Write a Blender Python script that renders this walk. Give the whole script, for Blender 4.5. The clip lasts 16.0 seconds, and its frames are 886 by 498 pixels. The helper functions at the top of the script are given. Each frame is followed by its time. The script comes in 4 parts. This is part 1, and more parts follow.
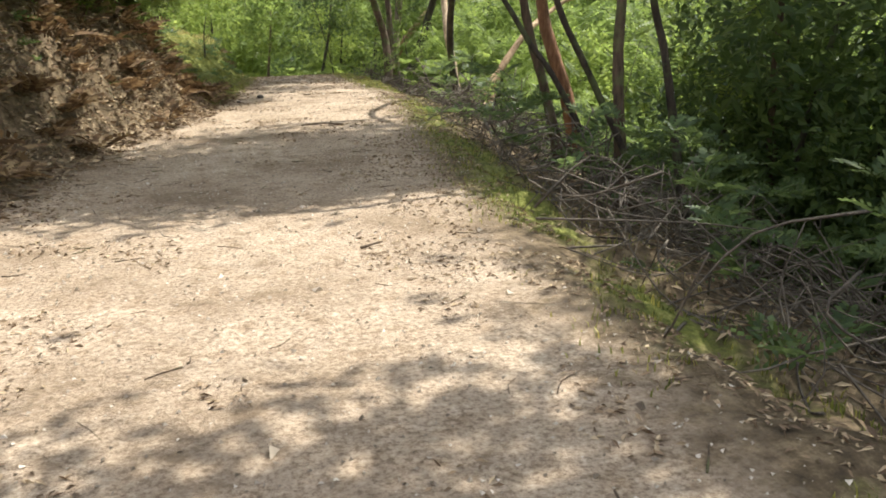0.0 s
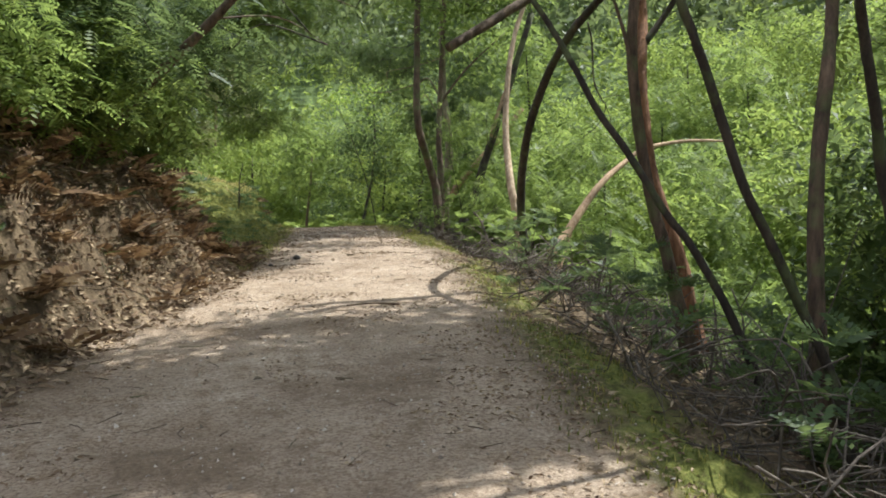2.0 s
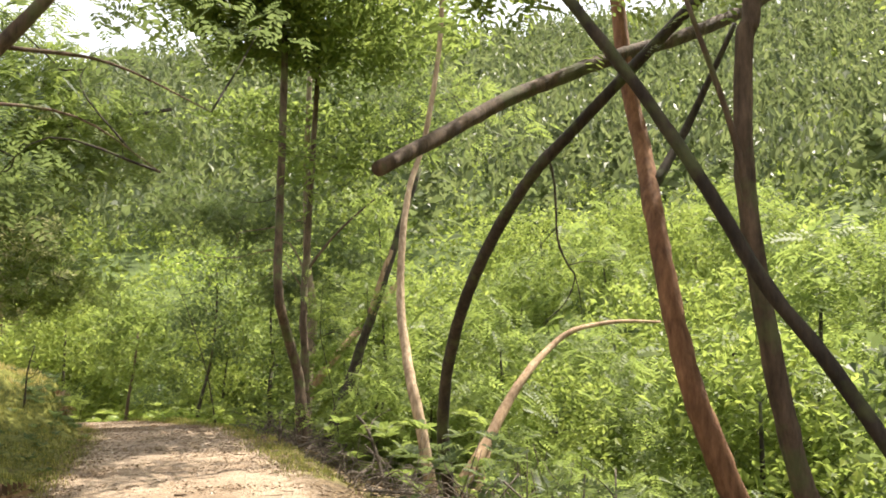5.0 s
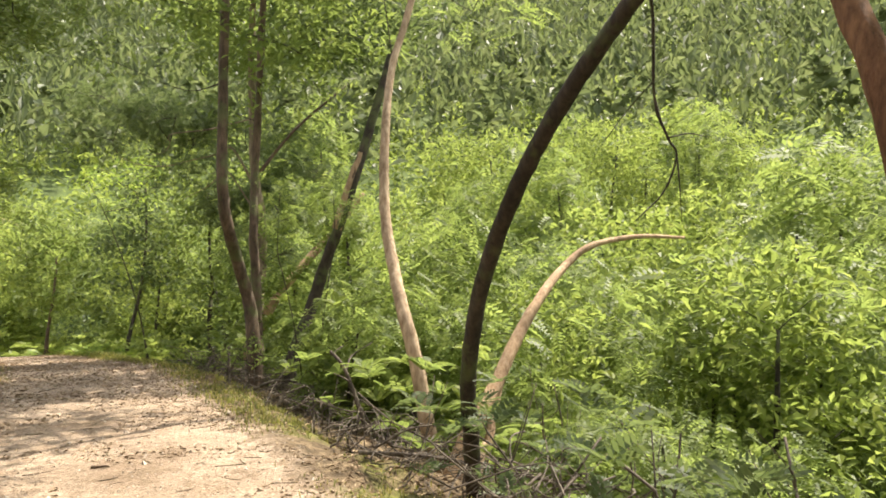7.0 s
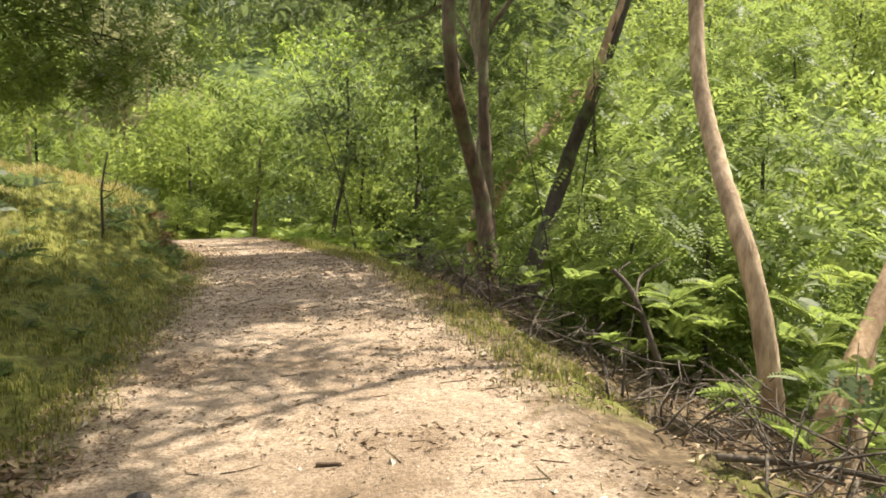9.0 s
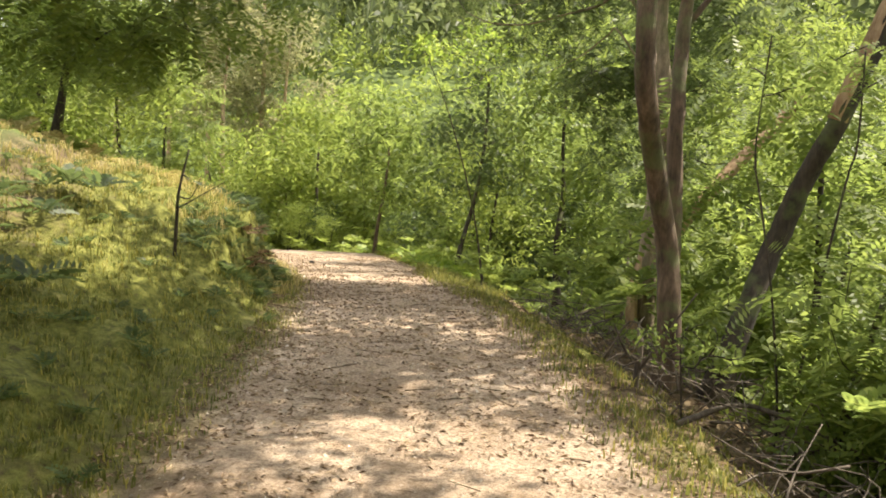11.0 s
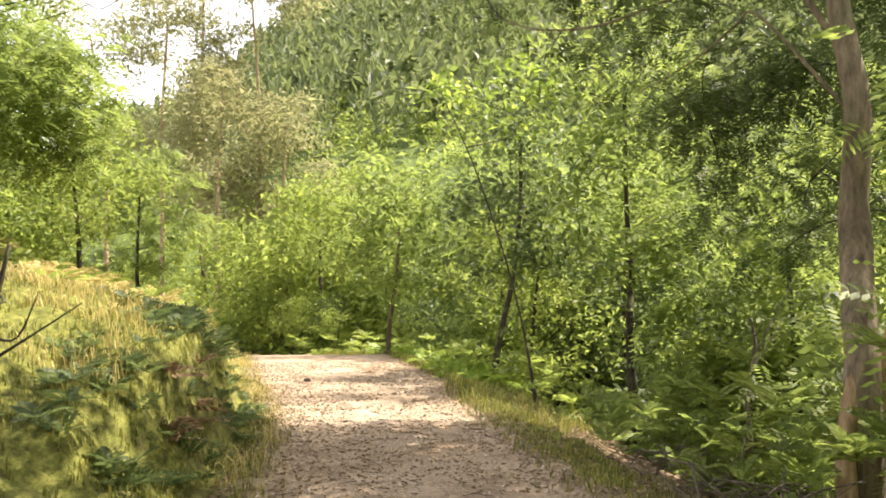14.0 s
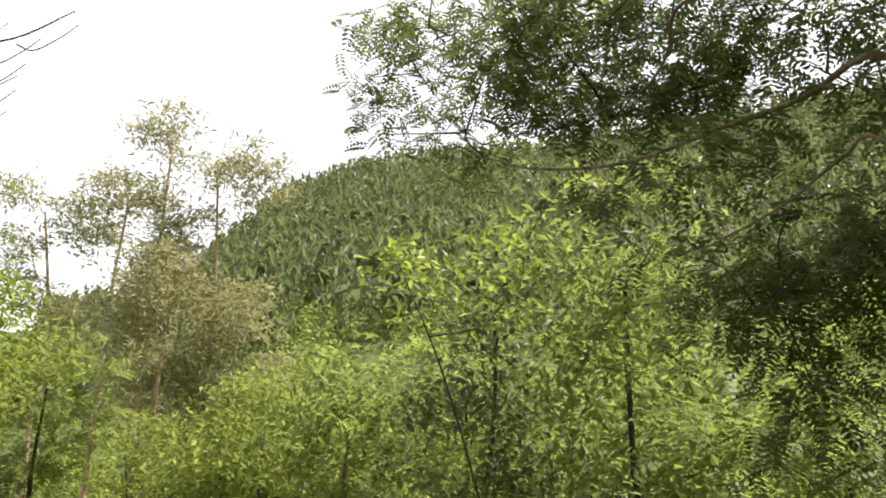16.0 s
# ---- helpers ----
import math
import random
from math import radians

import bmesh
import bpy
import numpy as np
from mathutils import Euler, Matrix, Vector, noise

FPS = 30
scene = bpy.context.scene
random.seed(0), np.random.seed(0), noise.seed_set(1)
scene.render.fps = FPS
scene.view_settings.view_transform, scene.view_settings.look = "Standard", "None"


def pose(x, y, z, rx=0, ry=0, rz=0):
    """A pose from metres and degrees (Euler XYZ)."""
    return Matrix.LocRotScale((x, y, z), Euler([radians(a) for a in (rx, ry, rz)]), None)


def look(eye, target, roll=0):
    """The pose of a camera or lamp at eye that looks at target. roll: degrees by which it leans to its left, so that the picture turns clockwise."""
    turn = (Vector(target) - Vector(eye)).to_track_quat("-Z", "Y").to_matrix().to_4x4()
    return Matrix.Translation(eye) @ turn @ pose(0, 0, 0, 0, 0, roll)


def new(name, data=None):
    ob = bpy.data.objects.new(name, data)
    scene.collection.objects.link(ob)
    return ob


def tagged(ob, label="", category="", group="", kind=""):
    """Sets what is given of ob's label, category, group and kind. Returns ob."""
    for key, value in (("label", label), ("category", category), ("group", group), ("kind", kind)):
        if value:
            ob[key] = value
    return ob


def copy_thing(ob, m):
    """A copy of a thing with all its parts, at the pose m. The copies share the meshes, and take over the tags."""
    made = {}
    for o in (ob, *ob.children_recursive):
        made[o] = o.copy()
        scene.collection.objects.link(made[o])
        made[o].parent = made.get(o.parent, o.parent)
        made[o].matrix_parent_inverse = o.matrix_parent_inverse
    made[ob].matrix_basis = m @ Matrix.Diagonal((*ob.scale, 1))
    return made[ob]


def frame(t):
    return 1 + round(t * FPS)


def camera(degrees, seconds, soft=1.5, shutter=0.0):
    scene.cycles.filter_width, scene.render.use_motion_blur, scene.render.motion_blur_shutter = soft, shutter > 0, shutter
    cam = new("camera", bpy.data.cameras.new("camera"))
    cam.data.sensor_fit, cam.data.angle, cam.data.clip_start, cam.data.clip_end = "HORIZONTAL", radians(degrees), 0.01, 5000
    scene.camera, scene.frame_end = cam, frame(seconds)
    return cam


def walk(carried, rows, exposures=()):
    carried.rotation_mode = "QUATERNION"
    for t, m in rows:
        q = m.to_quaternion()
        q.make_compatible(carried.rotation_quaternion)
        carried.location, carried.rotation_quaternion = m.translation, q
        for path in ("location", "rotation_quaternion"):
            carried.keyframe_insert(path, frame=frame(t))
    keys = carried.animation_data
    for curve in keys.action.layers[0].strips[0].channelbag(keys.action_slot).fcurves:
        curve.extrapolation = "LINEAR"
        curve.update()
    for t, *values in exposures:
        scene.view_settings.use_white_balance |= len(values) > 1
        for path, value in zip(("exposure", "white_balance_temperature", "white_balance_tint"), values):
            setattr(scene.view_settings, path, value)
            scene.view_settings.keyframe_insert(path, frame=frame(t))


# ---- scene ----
from collections import namedtuple

cam = camera(57.8, 16.0, soft=1.8)
PATH = [
    (0, (0.036, 1.734, 1.174), (0.405, 3.624, 0.632), -1.3),
    (0.5, (-0.008, 2.34, 1.162), (0.219, 4.275, 0.709), -0.7),
    (1, (-0.028, 2.92, 1.189), (0.175, 4.873, 0.805), -0.6),
    (1.5, (-0.031, 3.479, 1.229), (0.206, 5.444, 0.942), -1.2),
    (2, (0.012, 4.031, 1.295), (0.32, 5.996, 1.093), -1.0),
    (2.5, (0.053, 4.608, 1.362), (0.452, 6.564, 1.235), -0.4),
    (3, (0.053, 5.197, 1.38), (0.529, 7.137, 1.279), 0.7),
    (3.5, (0.072, 5.767, 1.436), (0.625, 7.688, 1.369), -0.2),
    (4, (0.077, 6.356, 1.441), (0.766, 8.231, 1.533), 0.3),
    (4.2, (0.129, 6.586, 1.49), (0.847, 8.446, 1.649), 0.2),
    (6.3, (0.126, 8.875, 1.513), (0.766, 10.756, 1.742), -2.4),
    (6.5, (0.206, 9.118, 1.438), (0.891, 10.987, 1.626), -2.2),
    (7, (0.313, 9.705, 1.374), (1.153, 11.52, 1.415), -0.9),
    (7.5, (0.343, 10.286, 1.395), (1.213, 12.084, 1.298), 0.1),
    (8, (0.327, 10.883, 1.415), (1.1, 12.72, 1.248), -0.5),
    (8.5, (0.352, 11.563, 1.457), (0.963, 13.448, 1.192), -2.0),
    (9, (0.309, 12.138, 1.442), (0.707, 14.082, 1.188), -1.2),
    (9.2, (0.325, 12.375, 1.409), (0.634, 14.34, 1.2), -0.2),
    (11.3, (0.448, 14.759, 1.44), (0.543, 16.745, 1.228), 2.7),
    (11.5, (0.467, 15.001, 1.423), (0.69, 16.977, 1.21), 3.0),
    (12, (0.514, 15.589, 1.413), (0.999, 17.521, 1.23), 2.9),
    (12.5, (0.48, 16.167, 1.389), (0.977, 18.097, 1.224), 2.4),
    (13, (0.402, 16.77, 1.379), (0.749, 18.733, 1.212), 1.0),
    (13.5, (0.323, 17.369, 1.393), (0.502, 19.358, 1.279), -0.7),
    (14, (0.309, 17.981, 1.433), (0.373, 19.98, 1.417), -0.8),
    (14.5, (0.292, 18.569, 1.47), (0.324, 20.566, 1.567), -1.2),
    (15, (0.38, 19.157, 1.535), (0.477, 21.137, 1.797), -0.8),
    (15.5, (0.44, 19.728, 1.583), (0.598, 21.673, 2.022), 0.3),
    (16, (0.483, 20.31, 1.618), (0.627, 22.248, 2.09), 1.1),
]
EXPOSURES = [(0.0, 0.97, 6200, 7), (0.5, 0.98, 5950, 6), (1.0, 0.9, 5850, 6), (1.5, 0.66, 5750, 7), (2.0, 0.7, 5800, 7), (2.5, 0.98, 6000, 6), (3.0, 1.16, 6300, 7), (3.5, 1.28, 6600, 9), (6.5, 1.2, 6900, 12), (9.0, 1.1, 6900, 10), (11.5, 1.42, 7100, 12), (12.5, 1.6, 7100, 13), (14.0, 1.52, 7100, 14), (14.5, 1.42, 7000, 14), (15.0, 1.22, 6900, 14), (16.0, 0.82, 6900, 14)]
walk(cam, [(t, look(eye, target, roll)) for t, eye, target, roll in PATH], EXPOSURES)

# ---- world and sun ----
SUN_TO = Vector((0.93, 0.36, 0.0)).normalized()
SUN_ELEV = radians(56)
world = bpy.data.worlds.new("sky")
scene.world = world
world.use_nodes = True
wn, wl = world.node_tree.nodes, world.node_tree.links
sky = wn.new("ShaderNodeTexSky")
sky.sky_type = "NISHITA"
sky.sun_disc = False
sky.sun_elevation = SUN_ELEV
sky.sun_rotation = math.atan2(SUN_TO.x, SUN_TO.y)
sky.dust_density = 3.0
haze = wn.new("ShaderNodeMix")
haze.data_type = "RGBA"
haze.inputs[0].default_value = 0.55
haze.inputs[7].default_value = (9.0, 9.2, 9.6, 1)
wl.new(sky.outputs[0], haze.inputs[6])
bg = wn["Background"]
bg.inputs[1].default_value = 0.115
wl.new(haze.outputs[2], bg.inputs[0])
sun_data = bpy.data.lights.new("sun", "SUN")
sun_data.energy = 5.0
sun_data.angle = radians(0.55)
sun_data.color = (1.0, 0.95, 0.84)
sun = new("sun", sun_data)
sun_way = Vector((SUN_TO.x * math.cos(SUN_ELEV), SUN_TO.y * math.cos(SUN_ELEV), math.sin(SUN_ELEV)))
sun.matrix_basis = look(sun_way * 60, (0, 0, 0))


# ---- materials ----
def ramp(nt, stops):
    node = nt.nodes.new("ShaderNodeValToRGB")
    els = node.color_ramp.elements
    for n, (at, col) in enumerate(stops):
        el = els[n] if n < 2 else els.new(at)
        el.position, el.color = at, (*col, 1)
    return node


def noise_node(nt, scale, detail=5.0, rough=0.6, coords=None, stretch=None):
    n = nt.nodes.new("ShaderNodeTexNoise")
    n.inputs["Scale"].default_value, n.inputs["Detail"].default_value, n.inputs["Roughness"].default_value = scale, detail, rough
    if coords is None:
        coords = nt.nodes.new("ShaderNodeTexCoord").outputs["Object"]
    if stretch:
        m = nt.nodes.new("ShaderNodeMapping")
        m.inputs["Scale"].default_value = stretch
        nt.links.new(coords, m.inputs[0])
        coords = m.outputs[0]
    nt.links.new(coords, n.inputs["Vector"])
    return n


def mix(nt, a, b, fac, mode="MIX"):
    m = nt.nodes.new("ShaderNodeMix")
    m.data_type, m.blend_type = "RGBA", mode
    for sock, v in ((0, fac), (6, a), (7, b)):
        if isinstance(v, (int, float)):
            m.inputs[sock].default_value = v
        elif isinstance(v, tuple):
            m.inputs[sock].default_value = (*v, 1)
        else:
            nt.links.new(v, m.inputs[sock])
    return m.outputs[2]


def bump(nt, height, strength, distance, normal=None):
    b = nt.nodes.new("ShaderNodeBump")
    b.inputs["Strength"].default_value, b.inputs["Distance"].default_value = strength, distance
    nt.links.new(height, b.inputs["Height"])
    if normal is not None:
        nt.links.new(normal, b.inputs["Normal"])
    return b.outputs[0]


def material(name):
    m = bpy.data.materials.new(name)
    m.use_nodes = True
    return m, m.node_tree, m.node_tree.nodes["Principled BSDF"]


def leaf_material(name, dark, mid, light, glow=0.45, rough=0.5):
    """A leaf: uneven greens from leaf to leaf, glossy a little, letting light through."""
    m, nt, bsdf = material(name)
    geo = nt.nodes.new("ShaderNodeNewGeometry")
    r = ramp(nt, [(0.0, dark), (0.55, mid), (1.0, light)])
    nt.links.new(geo.outputs["Random Per Island"], r.inputs[0])
    big = noise_node(nt, 0.9, 2.0, coords=geo.outputs["Position"])
    col = mix(nt, r.outputs[0], light, big.outputs[0], "SOFT_LIGHT")
    nt.links.new(col, bsdf.inputs["Base Color"])
    bsdf.inputs["Roughness"].default_value = rough
    bsdf.inputs["Specular IOR Level"].default_value = 0.35
    tr = nt.nodes.new("ShaderNodeBsdfTranslucent")
    tcol = mix(nt, col, (0.75, 0.88, 0.32), 0.3, "MIX")
    tcol = mix(nt, tcol, col, 0.5, "MIX")
    nt.links.new(tcol, tr.inputs[0])
    sh = nt.nodes.new("ShaderNodeMixShader")
    sh.inputs[0].default_value = glow
    nt.links.new(bsdf.outputs[0], sh.inputs[1])
    nt.links.new(tr.outputs[0], sh.inputs[2])
    nt.links.new(sh.outputs[0], nt.nodes["Material Output"].inputs[0])
    return m


def bark_material(name, dark, light, moss=0.0):
    m, nt, bsdf = material(name)
    fine = noise_node(nt, 26, 6, 0.7, stretch=(1, 1, 0.22))
    blot = noise_node(nt, 5, 4, 0.6, stretch=(1, 1, 0.5))
    r = ramp(nt, [(0.3, dark), (0.7, light)])
    nt.links.new(fine.outputs[0], r.inputs[0])
    r2 = ramp(nt, [(0.35, (0.55, 0.5, 0.45)), (0.65, (1.15, 1.1, 1.05))])
    nt.links.new(blot.outputs[0], r2.inputs[0])
    col = mix(nt, r.outputs[0], r2.outputs[0], 1.0, "MULTIPLY")
    if moss:
        r3 = ramp(nt, [(0.52, (0, 0, 0)), (0.62, (moss, moss, moss))])
        nt.links.new(noise_node(nt, 3.2, 4).outputs[0], r3.inputs[0])
        col = mix(nt, col, (0.12, 0.15, 0.05), r3.outputs[0])
    nt.links.new(col, bsdf.inputs["Base Color"])
    bsdf.inputs["Roughness"].default_value = 0.9
    nt.links.new(bump(nt, fine.outputs[0], 0.7, 0.02), bsdf.inputs["Normal"])
    return m


def litter_material(name, stops, rough=0.85, glow=0.0):
    m, nt, bsdf = material(name)
    geo = nt.nodes.new("ShaderNodeNewGeometry")
    r = ramp(nt, stops)
    nt.links.new(geo.outputs["Random Per Island"], r.inputs[0])
    nt.links.new(mix(nt, r.outputs[0], noise_node(nt, 40, 3).outputs[0], 0.3, "OVERLAY"), bsdf.inputs["Base Color"])
    bsdf.inputs["Roughness"].default_value = rough
    if glow:
        tr = nt.nodes.new("ShaderNodeBsdfTranslucent")
        nt.links.new(r.outputs[0], tr.inputs[0])
        sh = nt.nodes.new("ShaderNodeMixShader")
        sh.inputs[0].default_value = glow
        nt.links.new(bsdf.outputs[0], sh.inputs[1])
        nt.links.new(tr.outputs[0], sh.inputs[2])
        nt.links.new(sh.outputs[0], nt.nodes["Material Output"].inputs[0])
    return m


LEAF_FERNY = leaf_material("acacia_leaf", (0.10, 0.148, 0.036), (0.18, 0.235, 0.056), (0.28, 0.325, 0.09), 0.6)
LEAF_BRIGHT = leaf_material("young_leaf", (0.145, 0.195, 0.04), (0.23, 0.285, 0.06), (0.33, 0.365, 0.10), 0.6)
LEAF_DARK = leaf_material("bush_leaf", (0.04, 0.07, 0.026), (0.08, 0.125, 0.042), (0.16, 0.2, 0.075), 0.5)
LEAF_GREY = leaf_material("eucalyptus_leaf", (0.17, 0.175, 0.10), (0.28, 0.275, 0.165), (0.42, 0.38, 0.25), 0.55)
LEAF_FERN = leaf_material("fern_leaf", (0.12, 0.20, 0.03), (0.24, 0.33, 0.05), (0.38, 0.44, 0.09), 0.5)
# Far hill green, paled and greyed to carry the haze of distance
LEAF_PINE_HAZED = leaf_material("hazed_pine_needles", (0.085, 0.112, 0.052), (0.13, 0.165, 0.078), (0.20, 0.22, 0.11), 0.45)
GRASS = leaf_material("grass_blade", (0.06, 0.075, 0.015), (0.17, 0.18, 0.04), (0.42, 0.36, 0.12), 0.4)
GRASS_DRY = leaf_material("dry_grass", (0.28, 0.22, 0.10), (0.46, 0.38, 0.18), (0.62, 0.52, 0.28), 0.4)
BARK_BROWN = bark_material("brown_bark", (0.045, 0.03, 0.02), (0.20, 0.14, 0.095), 0.5)
BARK_GREY = bark_material("grey_brown_bark", (0.10, 0.078, 0.055), (0.36, 0.29, 0.21), 0.3)
BARK_DARK = bark_material("dark_bark", (0.02, 0.017, 0.013), (0.085, 0.065, 0.048), 0.5)
BARK_ORANGE = bark_material("reddish_bark", (0.12, 0.05, 0.025), (0.36, 0.19, 0.10))
BARK_PALE = bark_material("pale_bark", (0.26, 0.17, 0.10), (0.66, 0.53, 0.38))
BARK_STRIPPED = bark_material("stripped_wood", (0.28, 0.17, 0.09), (0.6, 0.45, 0.30))
DEAD_TWIG = bark_material("dead_wood", (0.04, 0.032, 0.025), (0.22, 0.185, 0.15))
DEAD_FERN = litter_material("dead_fern", [(0, (0.07, 0.04, 0.02)), (0.6, (0.2, 0.12, 0.06)), (1, (0.4, 0.28, 0.15))], 0.85, 0.25)
BROWN_LEAVES = litter_material("fallen_leaves", [(0, (0.11, 0.068, 0.04)), (0.5, (0.24, 0.16, 0.095)), (1, (0.46, 0.35, 0.22))])
CHIPS = litter_material("stone_chips", [(0, (0.12, 0.09, 0.065)), (0.4, (0.3, 0.24, 0.18)), (1, (0.6, 0.52, 0.43))])
STONE = bark_material("dark_stone", (0.03, 0.028, 0.026), (0.10, 0.09, 0.085))


def ground_material():
    """Sandy track, mossy verges and brown leaf soil, mixed by the plan's masks."""
    m, nt, bsdf = material("ground")
    pos = nt.nodes.new("ShaderNodeNewGeometry").outputs["Position"]
    zone = nt.nodes.new("ShaderNodeVertexColor")
    zone.layer_name = "zone"
    sep = nt.nodes.new("ShaderNodeSeparateColor")
    nt.links.new(zone.outputs[0], sep.inputs[0])
    fine = noise_node(nt, 45, 6, 0.75, coords=pos)
    mid = noise_node(nt, 5.5, 6, 0.65, coords=pos)
    big = noise_node(nt, 0.9, 4, 0.6, coords=pos)
    sand = ramp(nt, [(0.36, (0.2, 0.15, 0.11)), (0.5, (0.42, 0.33, 0.25)), (0.64, (0.57, 0.475, 0.375))])
    nt.links.new(fine.outputs[0], sand.inputs[0])
    worn = ramp(nt, [(0.35, (0.66, 0.6, 0.53)), (0.6, (1.08, 1.06, 1.03))])
    nt.links.new(mid.outputs[0], worn.inputs[0])
    sandc = mix(nt, sand.outputs[0], worn.outputs[0], 1.0, "MULTIPLY")
    litter = ramp(nt, [(0.3, (0.08, 0.05, 0.03)), (0.55, (0.19, 0.13, 0.08)), (0.8, (0.36, 0.27, 0.18))])
    nt.links.new(noise_node(nt, 30, 6, 0.8, coords=pos).outputs[0], litter.inputs[0])
    soil = ramp(nt, [(0.28, (0.03, 0.022, 0.015)), (0.5, (0.12, 0.085, 0.05)), (0.74, (0.33, 0.245, 0.15))])
    nt.links.new(noise_node(nt, 9, 8, 0.75, coords=pos).outputs[0], soil.inputs[0])
    moss = ramp(nt, [(0.34, (0.05, 0.04, 0.018)), (0.46, (0.11, 0.12, 0.025)), (0.58, (0.2, 0.2, 0.05)), (0.75, (0.33, 0.27, 0.11))])
    nt.links.new(noise_node(nt, 14, 7, 0.75, coords=pos).outputs[0], moss.inputs[0])
    wood = ramp(nt, [(0.3, (0.035, 0.05, 0.015)), (0.55, (0.09, 0.125, 0.035)), (0.8, (0.17, 0.19, 0.06))])
    nt.links.new(noise_node(nt, 0.35, 8, 0.7, coords=pos).outputs[0], wood.inputs[0])

    def mask(channel, n, soft=0.22):
        """The channel's edge, frayed by noise."""
        add = nt.nodes.new("ShaderNodeMath")
        add.operation = "MULTIPLY_ADD"
        nt.links.new(n.outputs[0], add.inputs[0])
        add.inputs[1].default_value = 1.1
        nt.links.new(sep.outputs[channel], add.inputs[2])
        r = nt.nodes.new("ShaderNodeMapRange")
        r.inputs[1].default_value, r.inputs[2].default_value = 1.05 - soft, 1.05 + soft
        nt.links.new(add.outputs[0], r.inputs[0])
        return r.outputs[0]

    col = mix(nt, soil.outputs[0], wood.outputs[0], mask(2, big))
    col = mix(nt, col, moss.outputs[0], mask(1, mid))
    track = mix(nt, sandc, litter.outputs[0], mask_litter(nt, mid, big))
    col = mix(nt, col, track, mask(0, mid))
    nt.links.new(col, bsdf.inputs["Base Color"])
    bsdf.inputs["Roughness"].default_value = 0.95
    bsdf.inputs["Specular IOR Level"].default_value = 0.2
    n1 = bump(nt, fine.outputs[0], 0.9, 0.016)
    nt.links.new(bump(nt, mid.outputs[0], 0.6, 0.06, n1), bsdf.inputs["Normal"])
    return m


def mask_litter(nt, mid, big):
    """Drifts of brown leaves on the sand."""
    mul = nt.nodes.new("ShaderNodeMath")
    mul.operation = "ADD"
    nt.links.new(mid.outputs[0], mul.inputs[0])
    nt.links.new(big.outputs[0], mul.inputs[1])
    r = nt.nodes.new("ShaderNodeMapRange")
    r.inputs[1].default_value, r.inputs[2].default_value, r.inputs[4].default_value = 0.95, 1.19, 0.8
    nt.links.new(mul.outputs[0], r.inputs[0])
    return r.outputs[0]


GROUND = ground_material()


# ---- mesh tools ----
def mesh_from(name, verts, faces, mat, smooth=True):
    """A mesh from numpy arrays; faces is a list of arrays, each of one corner count."""
    me = bpy.data.meshes.new(name)
    verts = np.asarray(verts, np.float32)
    faces = [np.asarray(f, np.int32) for f in faces if len(f)]
    me.vertices.add(len(verts))
    me.vertices.foreach_set("co", verts.ravel())
    loops = np.concatenate([f.ravel() for f in faces])
    sizes = np.concatenate([np.full(len(f), f.shape[1], np.int32) for f in faces])
    me.loops.add(len(loops))
    me.loops.foreach_set("vertex_index", loops)
    me.polygons.add(len(sizes))
    me.polygons.foreach_set("loop_start", np.concatenate([[0], np.cumsum(sizes)[:-1]]).astype(np.int32))
    me.polygons.foreach_set("use_smooth", np.full(len(sizes), smooth))
    me.update(calc_edges=True)
    me.materials.append(mat)
    return me


def part(name, me, parent=None, label=""):
    """A mesh object under a thing or a part."""
    ob = new(name, me)
    ob.parent = parent
    return tagged(ob, label)


def thing(name, label, category, group="", kind="", at=None):
    """An Empty that carries the parts of one thing."""
    ob = new(name)
    if at is not None:
        ob.matrix_basis = at
    return tagged(ob, label, category, group, kind)


def smooth_line(pts, per=5):
    """A Catmull-Rom line through the points."""
    p = np.array([pts[0], *pts, pts[-1]], float)
    p[0], p[-1] = 2 * p[1] - p[2], 2 * p[-2] - p[-3]
    out = []
    for a, b, c, d in zip(p[:-3], p[1:-2], p[2:-1], p[3:]):
        for s in np.linspace(0, 1, per, endpoint=False):
            out.append(0.5 * (2 * b + (c - a) * s + (2 * a - 5 * b + 4 * c - d) * s**2 + (3 * b - a - 3 * c + d) * s**3))
    return np.array(out + [p[-2]])


Geo = namedtuple("Geo", "v t q")


